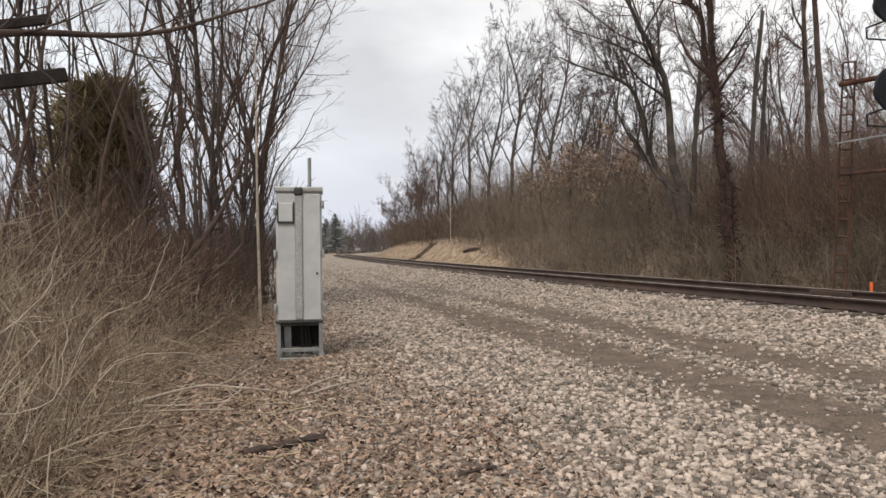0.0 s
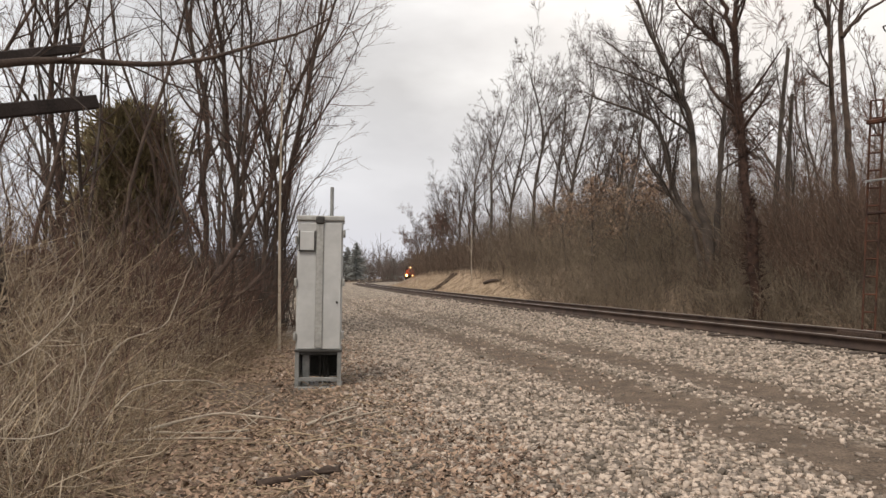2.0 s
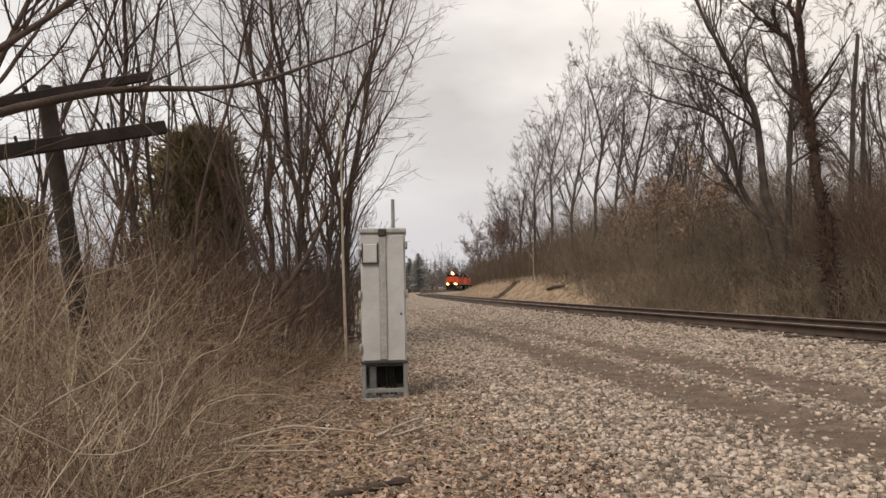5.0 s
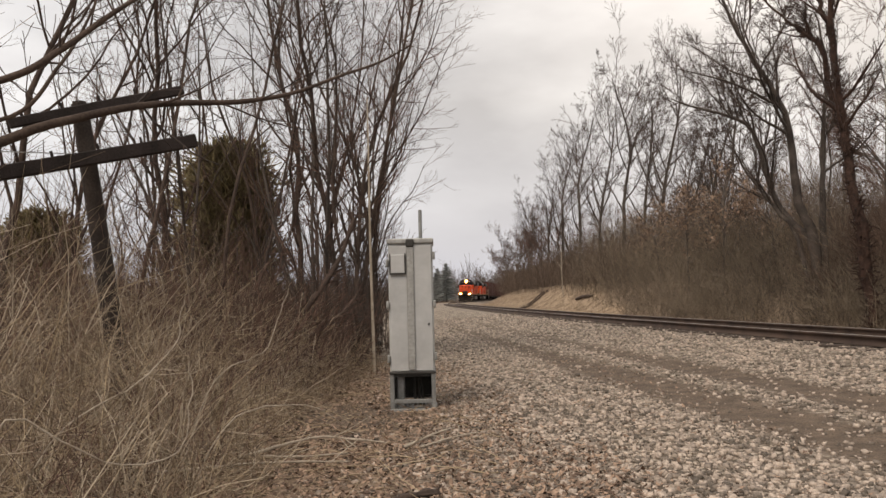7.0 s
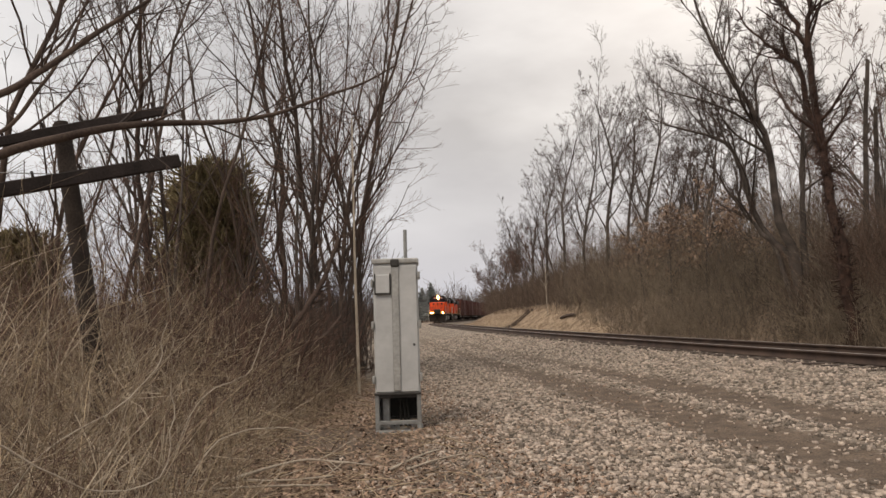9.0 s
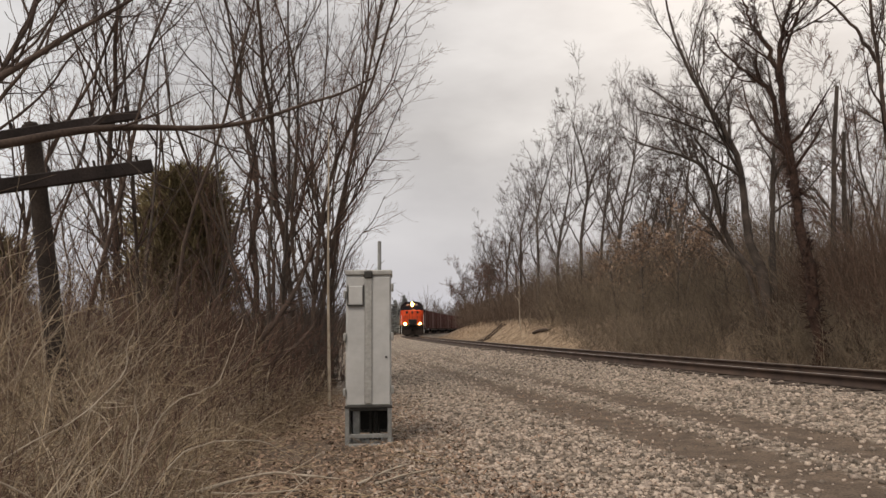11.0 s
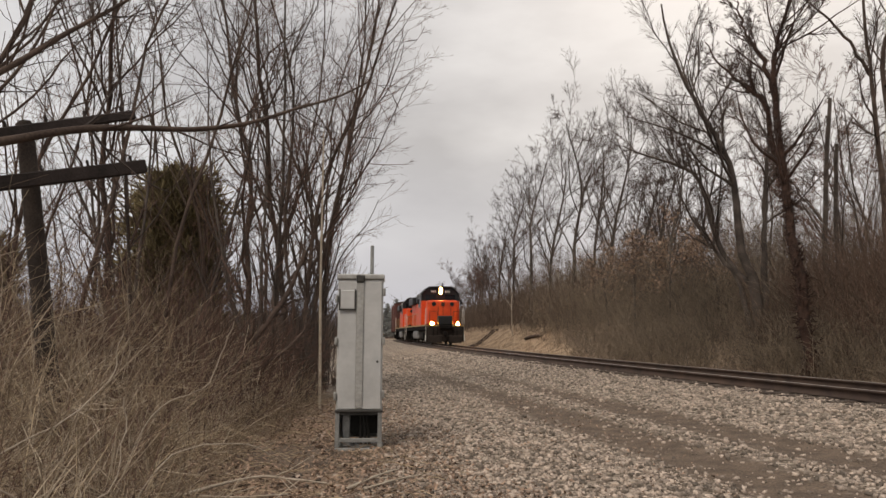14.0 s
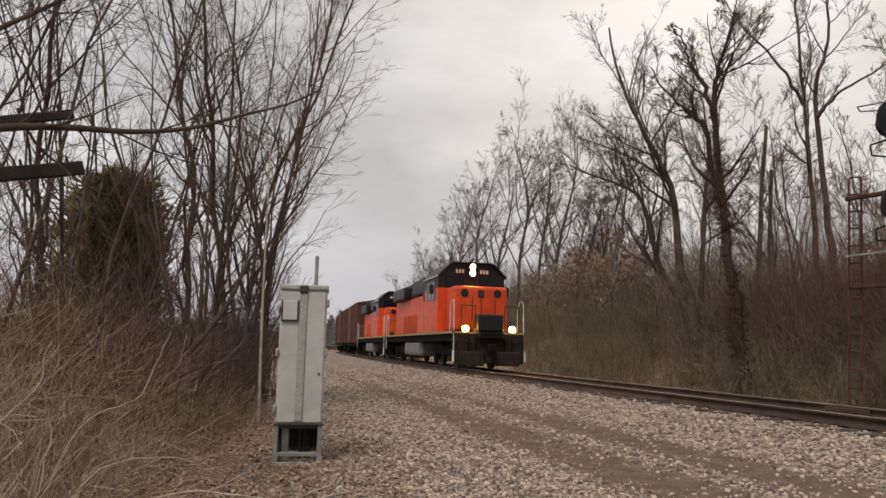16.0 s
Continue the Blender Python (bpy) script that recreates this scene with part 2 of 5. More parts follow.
MAT_GRIME = material("grimy_pilot", (0.034, 0.024, 0.018), 0.8, 0.1, vary=0.45, scale=3, grain=20, bump=0.2)
MAT_LOUVRE = material("dark_red_louvre", (0.12, 0.016, 0.007), 0.8, 0.0, vary=0.4, scale=3, grain=25, second=(0.04, 0.01, 0.007))
MAT_TANK = material("silver_tank", (0.26, 0.25, 0.24), 0.55, 0.3, vary=0.4, scale=2, grain=15)
MAT_SILL = material("yellowed_sill", (0.42, 0.29, 0.12), 0.6, vary=0.35, scale=3, grain=20)
MAT_RAILWHITE = material("white_handrail", (0.74, 0.72, 0.66), 0.5, vary=0.2, scale=6, grain=30, bump=0.02)
MAT_WHEEL = material("steel_wheel", (0.10, 0.08, 0.07), 0.6, 0.5, vary=0.4, scale=5, grain=30)
MAT_BOX = material("oxide_red_boxcar", (0.135, 0.048, 0.036), 0.75, vary=0.4, scale=0.8, grain=14, bump=0.08, second=(0.07, 0.03, 0.025))
MAT_BOXROOF = material("boxcar_roof", (0.13, 0.10, 0.09), 0.7, 0.2, vary=0.4, scale=1, grain=10)
MAT_LAMP = glow("headlight_glow", (1.0, 0.42, 0.07), 280.0)
MAT_FLAG = material("orange_marker", (0.85, 0.16, 0.05), 0.6, vary=0.15, scale=8, grain=30)


def glass_material():
    m = bpy.data.materials.new("cab_glass")
    m.use_nodes = True
    b = m.node_tree.nodes["Principled BSDF"]
    b.inputs["Base Color"].default_value = (0.008, 0.009, 0.010, 1)
    b.inputs["Roughness"].default_value = 0.12
    b.inputs["Specular IOR Level"].default_value = 0.3
    return m


MAT_GLASS = glass_material()


# ---- mesh helpers ----
def mesh_from(name, verts, faces, mats, smooth=False):
    """A mesh from vertex rows and equal-sided faces."""
    me = bpy.data.meshes.new(name)
    v, f = np.asarray(verts, dtype=np.float32), np.asarray(faces, dtype=np.int32)
    me.vertices.add(len(v))
    me.vertices.foreach_set("co", v.ravel())
    k = f.shape[1]
    me.loops.add(f.size)
    me.loops.foreach_set("vertex_index", f.ravel())
    me.polygons.add(len(f))
    me.polygons.foreach_set("loop_start", np.arange(0, f.size, k, dtype=np.int32))
    if smooth:
        me.polygons.foreach_set("use_smooth", np.ones(len(f), dtype=bool))
    for m in mats if isinstance(mats, (list, tuple)) else [mats]:
        me.materials.append(m)
    me.update(calc_edges=True)
    me.validate()
    return me


def part(name, bm, mat, parent=None, label=""):
    """Links a bmesh as one mesh object, under a thing or part where one is given."""
    me = bpy.data.meshes.new(name)
    bm.to_mesh(me)
    bm.free()
    me.materials.append(mat)
    ob = new(name, me)
    ob.parent = parent
    if label:
        ob["label"] = label
    return ob


def thing(name, m, label, category, group="", kind=""):
    ob = new(name)
    ob.matrix_world = m
    return tagged(ob, label, category, group, kind)


def add_box(bm, x0, x1, y0, y1, z0, z1, bevel=0.0, seg=1):
    r = bmesh.ops.create_cube(bm, size=1.0, matrix=Matrix.Translation(((x0 + x1) / 2, (y0 + y1) / 2, (z0 + z1) / 2)) @ Matrix.Diagonal((x1 - x0, y1 - y0, z1 - z0, 1)))
    if bevel:
        edges = list({e for v in r["verts"] for e in v.link_edges})
        bmesh.ops.bevel(bm, geom=edges, offset=bevel, segments=seg, affect="EDGES", profile=0.5)
    return bm


def box(x0, x1, y0, y1, z0, z1, bevel=0.0, seg=1):
    return add_box(bmesh.new(), x0, x1, y0, y1, z0, z1, bevel, seg)


def add_rod(bm, a, b, r, sides=8, r2=None):
    a, b = Vector(a), Vector(b)
    d = b - a
    m = Matrix.Translation((a + b) / 2) @ d.to_track_quat("Z", "Y").to_matrix().to_4x4()
    bmesh.ops.create_cone(bm, cap_ends=True, segments=sides, radius1=r, radius2=r if r2 is None else r2, depth=d.length, matrix=m)
    return bm


def rod(a, b, r, sides=8, r2=None):
    return add_rod(bmesh.new(), a, b, r, sides, r2)


def rods(points, r, sides=6):
    bm = bmesh.new()
    for a, b in zip(points, points[1:]):
        add_rod(bm, a, b, r, sides)
    return bm


def extrude_profile(pts, lo, hi, axis="x"):
    """A prism: a closed outline in the plane across the axis, drawn from lo to hi."""
    bm = bmesh.new()
    put = (lambda p, s: (s, p[0], p[1])) if axis == "x" else (lambda p, s: (p[0], s, p[1]))
    a = [bm.verts.new(put(p, lo)) for p in pts]
    b = [bm.verts.new(put(p, hi)) for p in pts]
    bm.faces.new(a)
    bm.faces.new(b[::-1])
    for k in range(len(pts)):
        q = (k + 1) % len(pts)
        bm.faces.new((a[k], b[k], b[q], a[q]))
    bmesh.ops.recalc_face_normals(bm, faces=bm.faces)
    return bm


def tubes(lines, radii, sides):
    """Tubes round many polylines of one length: lines (n, k, 3), radii (n, k)."""
    n, k, _ = lines.shape
    tan = np.gradient(lines, axis=1)
    tan /= np.linalg.norm(tan, axis=2, keepdims=True) + 1e-9
    ref = np.where(np.abs(tan[:, :1, 2:3]) > 0.9, np.array([1.0, 0, 0]), np.array([0, 0, 1.0]))
    ref = np.repeat(ref, k, axis=1)
    s = np.cross(tan, ref)
    s /= np.linalg.norm(s, axis=2, keepdims=True) + 1e-9
    c = np.cross(tan, s)
    ang = np.arange(sides) * 2 * np.pi / sides
    ring = lines[:, :, None] + radii[:, :, None, None] * (s[:, :, None] * np.cos(ang)[:, None] + c[:, :, None] * np.sin(ang)[:, None])
    i = np.arange(n)[:, None, None] * k * sides
    j = np.arange(k - 1)[None, :, None] * sides
    a = np.arange(sides)[None, None, :]
    b = (a + 1) % sides
    f = np.stack([i + j + a, i + j + b, i + j + sides + b, i + j + sides + a], axis=-1).reshape(-1, 4)
    return ring.reshape(-1, 3), f


def join(pieces):
    vs, fs, at = [], [], 0
    for v, f in pieces:
        vs.append(v)
        fs.append(f + at)
        at += len(v)
    return np.concatenate(vs), np.concatenate(fs)


def unit(v):
    return v / (np.linalg.norm(v, axis=-1, keepdims=True) + 1e-9)


def wander(rng, start, way, length, k, wig, up):
    """Wandering polylines from starts (n, 3) along ways (n, 3)."""
    n = len(start)
    out = np.empty((n, k, 3))
    out[:, 0] = start
    d = unit(way)
    step = np.broadcast_to(length, (n,))[:, None] / (k - 1)
    for q in range(1, k):
        d = unit(d + rng.normal(0, wig, (n, 3)) + np.array([0, 0, up]))
        out[:, q] = out[:, q - 1] + d * step
    return out


def sprout(rng, lines, radii, m, lo, hi, ratio, angle, k, wig, up, thin=0.55, least=0.004):
    """m side branches on each polyline."""
    n, kk, _ = lines.shape
    t = rng.uniform(lo, hi, (n, m)) * (kk - 1)
    i = np.minimum(t.astype(int), kk - 2)
    fr = (t - i)[..., None]
    rows = np.arange(n)[:, None]
    start = lines[rows, i] * (1 - fr) + lines[rows, i + 1] * fr
    tan = unit(lines[rows, i + 1] - lines[rows, i])
    rad = (radii[rows, i] * (1 - fr[..., 0]) + radii[rows, i + 1] * fr[..., 0]) * thin
    total = np.linalg.norm(np.diff(lines, axis=1), axis=2).sum(1)[:, None]
    side = unit(np.cross(tan, rng.normal(0, 1, tan.shape)))
    ang = np.radians(angle) * rng.uniform(0.6, 1.3, (n, m, 1))
    way = tan * np.cos(ang) + side * np.sin(ang)
    length = total * ratio * rng.uniform(0.6, 1.25, (n, m)) * (1.15 - 0.5 * t / (kk - 1))
    new_lines = wander(rng, start.reshape(-1, 3), way.reshape(-1, 3), length.ravel(), k, wig, up)
    taper = np.linspace(1, 0.3, k)
    return new_lines, np.maximum(rad.reshape(-1, 1) * taper, least)


def smooth_line(p, k):
    t = np.linspace(0, len(p) - 1, k)
    i = np.clip(t.astype(int), 0, len(p) - 2)
    f = (t - i)[:, None]
    a, b = p[np.maximum(i - 1, 0)], p[np.minimum(i + 2, len(p) - 1)]
    return 0.5 * (2 * p[i] + (p[i + 1] - a) * f + (2 * a - 5 * p[i] + 4 * p[i + 1] - b) * f ** 2 + (3 * p[i] - a - 3 * p[i + 1] + b) * f ** 3)


def tree_meshes(seed, height, girth, lean=(0, 0), stems=1, limbs=10, fork=0.3, spread=40, density=1.0, twig=0.005, reach=0.42, sway=0.055, vine=False, wood=None, twigs=None):
    """Trunk and crown meshes of a bare tree, standing on the origin."""
    rng = np.random.default_rng(seed)
    start = np.zeros((stems, 3))
    start[:, :2] = rng.normal(0, 0.12 * (stems > 1), (stems, 2))
    start[:, 2] = -0.3
    way = np.stack([rng.normal(lean[0], 0.22 * (stems > 1), stems), rng.normal(lean[1], 0.22 * (stems > 1), stems), np.ones(stems)], axis=1)
    hs = height * rng.uniform(0.75, 1.0, stems) if stems > 1 else np.array([height])
    t0 = wander(rng, start, way, hs, 14, sway, 0.04)
    r0 = girth * rng.uniform(0.7, 1, (stems, 1)) * (np.linspace(1, 0.12, 14) ** 0.8)[None]
    r0[:, 0] *= 1.35
    t1, r1 = sprout(rng, t0, r0, limbs, fork, 0.97, reach, spread, 9, 0.12, 0.09, 0.55)
    t2, r2 = sprout(rng, t1, r1, 7, 0.2, 0.98, 0.42, 42, 6, 0.14, 0.06, 0.55, twig)
    t3, r3 = sprout(rng, t2, r2, max(2, round(6 * density)), 0.2, 0.98, 0.46, 38, 3, 0.11, 0.05, 0.6, twig * 0.8)
    t4, r4 = sprout(rng, t3, r3, max(1, round(4 * density)), 0.2, 0.95, 0.5, 34, 2, 0.1, 0.04, 0.7, twig * 0.55)
    pieces = [tubes(t0, r0, 9), tubes(t1, r1, 6)]
    if vine:
        v0 = sprout(rng, t0[:, :9], r0[:, :9], 260, 0.02, 0.95, 0.028, 50, 4, 0.35, 0.12, 0.25, 0.010)
        pieces.append(tubes(*v0, 3))
    trunk = mesh_from("trunk", *join(pieces), wood or MAT_BARK, True)
    crown = mesh_from("crown", *join([tubes(t2, r2, 4), tubes(t3, r3, 3), tubes(t4, r4, 3)]), twigs or MAT_TWIG)
    return trunk, crown


def stemmed_tree(seed, stems, girths, facing, limbs=10, lo=0.4, reach=0.3, spread=40, twig=0.0055, vine=False, wood=None):
    """Trunk and crown meshes of a tree with given stems, each a few (aside, up) metres, seen across the bearing."""
    rng = np.random.default_rng(seed)
    lines, radii = [], []
    c, q = math.cos(radians(facing)), math.sin(radians(facing))
    for row, (g0, g1) in zip(stems, girths):
        p = np.array([(a, 0.0, z) for a, z in row], dtype=float)
        line = smooth_line(p, 22)
        line[1:, 1] += np.cumsum(rng.normal(0, 0.05, 21)) + rng.normal(0, 0.06) * np.arange(21)
        line[2:, 0] += rng.normal(0, 0.03, 20)
        lines.append(np.stack([line[:, 0] * c + line[:, 1] * q, -line[:, 0] * q + line[:, 1] * c, line[:, 2]], axis=1))
        radii.append(g0 + (g1 - g0) * np.linspace(0, 1, 22) ** 0.8)
    t0, r0 = np.stack(lines), np.stack(radii)
    t1, r1 = sprout(rng, t0, r0, limbs, lo, 0.98, reach, spread, 9, 0.11, 0.06, 0.5, twig * 1.6)
    t2, r2 = sprout(rng, t1, r1, 7, 0.15, 0.98, 0.45, 40, 6, 0.12, 0.05, 0.55, twig)
    t3, r3 = sprout(rng, t2, r2, 7, 0.15, 0.98, 0.46, 38, 3, 0.11, 0.04, 0.6, twig * 0.8)
    t4, r4 = sprout(rng, t3, r3, 4, 0.2, 0.95, 0.5, 34, 2, 0.1, 0.03, 0.7, twig * 0.6)
    pieces = [tubes(t0, r0, 9), tubes(t1, r1, 6)]
    if vine:
        v0 = sprout(rng, t0[:, :15], r0[:, :15], 620, 0.02, 0.98, 0.042, 55, 4, 0.45, 0.12, 0.2, 0.009)
        v1 = sprout(rng, *v0, 2, 0.2, 1.0, 0.5, 50, 3, 0.3, 0.0, 0.6, 0.004)
        pieces += [tubes(*v0, 3), tubes(*v1, 3)]
    trunk = mesh_from("trunk", *join(pieces), wood or MAT_BARK, True)
    return trunk, mesh_from("crown", *join([tubes(t2, r2, 4), tubes(t3, r3, 3), tubes(t4, r4, 3)]), MAT_TWIG)


def tree_thing(meshes, m, label, group="", name="bare_tree"):
    ob = thing(name, m, label, "tree", group)
    for n, me in zip(("trunk", "crown"), meshes):
        o = new(n, me)
        o.parent = ob
    return ob


# ---- the lie of the land ----
SLOPE_Y = [-400, 10, 30, 46, 75, 100, 118, 137, 160, 190, 220, 260, 320, 420, 900]
SLOPE_D = [-0.287, -0.285, -0.25, -0.225, -0.212, -0.18, -0.12, -0.04, 0.0, 0.025, 0.07, 0.16, 0.30, 0.45, 0.5]
LINE_Y = np.arange(-400.0, 900.0, 0.5)
LINE_X = np.concatenate([[0.0], np.cumsum(np.interp(LINE_Y[:-1] + 0.25, SLOPE_Y, SLOPE_D)) * 0.5])
LINE_X += 6.95 - np.interp(10.2, LINE_Y, LINE_X)
LINE_S = np.concatenate([[0.0], np.cumsum(np.hypot(np.diff(LINE_X), 0.5))])
RAIL_Z = 0.47
EYE = np.array([0.0, -0.13, 1.29])


def track_point(s):
    return np.array([np.interp(s, LINE_S, LINE_X), np.interp(s, LINE_S, LINE_Y)])


def line_s(y):
    return float(np.interp(y, LINE_Y, LINE_S))


def offset(x, y):
    """Metres to the right of the track's centre line."""
    sl = np.interp(y, SLOPE_Y, SLOPE_D)
    return (x - np.interp(y, LINE_Y, LINE_X)) / np.sqrt(1 + sl * sl)


def rough(x, y):
    return 0.35 * np.sin(0.31 * x + 0.17 * y + 1) + 0.3 * np.sin(0.13 * y - 0.23 * x) + 0.2 * np.sin(0.7 * x + 0.5 * y)


def height(x, y):
    u = offset(x, y)
    z = np.interp(u, [-300, -60, -22, -13, -9, -6, -5.5, -4.8, -4.1, -3.4, -2.1, 2.1, 3.0, 4.0], [-2.5, -1.6, -0.35, -0.04, 0.0, 0.05, 0.035, 0.085, 0.06, 0.12, 0.27, 0.27, 0.0, -0.1])
    rise = np.interp(u, [4.0, 5.5, 8.5, 13, 30, 80, 300], [0, 0.35, 2.2, 3.0, 4.6, 6.0, 8.0])
    z = z + rise * np.interp(y, [0, 22, 36, 95, 140, 220], [0.45, 0.6, 1.0, 1.0, 0.6, 0.35])
    far = np.clip((np.abs(u) - 5.5) / 6, 0, 1)
    return z + far * 0.3 * rough(x, y) * np.where(u > 0, 0.8, np.clip((-u - 9) / 10, 0, 0.4)) + 0.012 * np.sin(3.1 * x) * np.sin(2.7 * y)


def rest(x, y):
    return float(height(np.array(float(x)), np.array(float(y))))


def bearing(az, d):
    """The ground place at a bearing (degrees to the right) and range from the viewpoint."""
    return EYE[0] + d * math.sin(radians(az)), EYE[1] + d * math.cos(radians(az))


def build_ground():
    def steps(*runs):
        return np.unique(np.round(np.concatenate([np.arange(a, b + 1e-6, s) for a, b, s in runs]), 3))
    xs = steps((-2400, -400, 200), (-400, -60, 20), (-60, -16, 2), (-16, 20, 0.25), (20, 60, 1.0), (60, 400, 20), (400, 2400, 200))
    ys = steps((-400, -20, 20), (-20, 0, 2), (0, 30, 0.3), (30, 120, 0.9), (120, 300, 4), (300, 900, 40), (900, 4000, 300))
    X, Y = np.meshgrid(xs, ys)
    v = np.stack([X, Y, height(X, Y)], axis=-1).reshape(-1, 3)
    nx, ny = len(xs), len(ys)
    i = (np.arange(ny - 1)[:, None] * nx + np.arange(nx - 1)[None]).ravel()
    me = mesh_from("ground", v, np.stack([i, i + 1, i + nx + 1, i + nx], axis=1), MAT_GROUND, True)
    x, y = v[:, 0], v[:, 1]
    u = offset(x, y)
    litter = np.clip((-u - 7.9 + 0.3 * np.sin(y * 0.9) - np.clip((y - 8) * 0.05, 0, 0.6)) / 1.9, 0, 1) + np.clip((u - 3.4) / 0.8, 0, 1)
    heap = np.exp(-(((x - 0.05) / 0.45) ** 2 + ((y - 4.0) / 1.3) ** 2))
    ruts = np.maximum(np.exp(-((u + 5.5) / 0.5) ** 2), 0.9 * np.exp(-((u + 4.1) / 0.5) ** 2)) * np.interp(y, [0, 11, 18, 40, 80], [0.95, 0.85, 0.55, 0.38, 0.2])
    soil = np.exp(-(((x + 2.2) / 0.85) ** 2 + ((y - 7.6) / 1.1) ** 2)) * 0.9
    crest = np.interp(y, [36, 46, 58, 90], [4.6, 6.2, 8.2, 8.4])
    bank = np.clip((u - 4.4) / 0.8, 0, 1) * np.clip((crest + 0.6 - u) / 1.2, 0, 1) * np.interp(y, [36, 42, 90, 115], [0, 1, 1, 0])
    col = np.stack([np.clip(np.maximum(litter, heap * 0.9), 0, 1), np.clip(np.maximum(ruts, soil), 0, 1), bank, np.ones_like(x)], axis=1)
    at = me.color_attributes.new("zone", "FLOAT_COLOR", "POINT")
    at.data.foreach_set("color", col.astype(np.float32).ravel())
    tagged(new("ground", me), "pale crushed-stone ground with wheel ruts and leaf litter", "ground", kind="structure")


build_ground()


# ---- railway track ----
def sweep(name, outline, side, y0, y1, mats, step=1.0):
    """A closed outline (across, up) swept along the track at a distance to the right of its centre."""
    ss = np.arange(line_s(y0), line_s(y1), step)
    pts = np.stack([np.interp(ss, LINE_S, LINE_X), np.interp(ss, LINE_S, LINE_Y)], axis=1)
    d = unit(np.gradient(pts, axis=0))
    right = np.stack([d[:, 1], -d[:, 0]], axis=1)
    k, n = len(outline), len(pts)
    o = np.array(outline)
    v = np.empty((n, k, 3))
    v[:, :, :2] = pts[:, None] + right[:, None] * (side + o[None, :, :1])
    v[:, :, 2] = o[None, :, 1]
    i, j = np.arange(n - 1)[:, None] * k, np.arange(k)[None]
    q = (j + 1) % k
    f = np.stack([i + j, i + q, i + k + q, i + k + j], axis=-1).reshape(-1, 4)
    return new(name, mesh_from(name, v.reshape(-1, 3), f, mats))


def build_track():
    track = thing("railway_track", Matrix(), "single rusty railway track on timber ties in pale ballast", "railway track", kind="structure")
    b = RAIL_Z - 0.172
    prof = [(-0.07, b), (0.07, b), (0.07, b + 0.012), (0.012, b + 0.03), (0.010, b + 0.125), (0.036, b + 0.135), (0.036, b + 0.165), (0.028, b + 0.172), (-0.028, b + 0.172), (-0.036, b + 0.165), (-0.036, b + 0.135), (-0.010, b + 0.125), (-0.012, b + 0.03), (-0.07, b + 0.012)]
    top = [(-0.026, RAIL_Z - 0.003), (0.026, RAIL_Z - 0.003), (0.024, RAIL_Z + 0.004), (-0.024, RAIL_Z + 0.004)]
    for side in (-0.755, 0.755):
        r = sweep("rail", prof, side, -25, 330, MAT_RAIL)
        r.parent = track
        h = sweep("rail_head", top, side, -25, 330, MAT_RAILTOP)
        h.parent, h["label"] = r, "worn shiny rail head"
    # joint bars bolted over the rail ends
    for y, side in ((13.5, -0.755), (12.9, 0.755), (24.5, -0.755), (5.6, 0.755)):
        p = track_point(line_s(y))
        a = math.atan2(np.interp(y, SLOPE_Y, SLOPE_D), 1.0)
        bm = bmesh.new()
        for k in (-1, 1):
            add_box(bm, k * 0.026 - 0.014, k * 0.026 + 0.014, -0.45, 0.45, b + 0.03, b + 0.14, 0.006)
            for q in range(6):
                add_rod(bm, (k * 0.03, -0.38 + q * 0.152, b + 0.085), (k * 0.062, -0.38 + q * 0.152, b + 0.085), 0.018, 6)
        j = part("joint_bar", bm, MAT_RAIL, track)
        j.matrix_local = pose(p[0] + side * math.cos(a), p[1] + side * math.sin(a), 0, 0, 0, -math.degrees(a))
    bm = box(-1.3, 1.3, -0.115, 0.115, -0.16, 0.0, 0.012)
    first = part("tie", bm, MAT_TIE, track)
    rng = random.Random(4)
    for k, s in enumerate(np.arange(line_s(-6), line_s(120), 0.53)):
        p = track_point(s)
        a = math.degrees(math.atan(np.interp(p[1], SLOPE_Y, SLOPE_D)))
        ob = first if k == 0 else new("tie", first.data)
        ob.parent = track
        ob.matrix_local = pose(p[0] + rng.uniform(-0.04, 0.04), p[1], b - 0.004, 0, rng.uniform(-0.4, 0.4), -a + rng.uniform(-1, 1))


build_track()


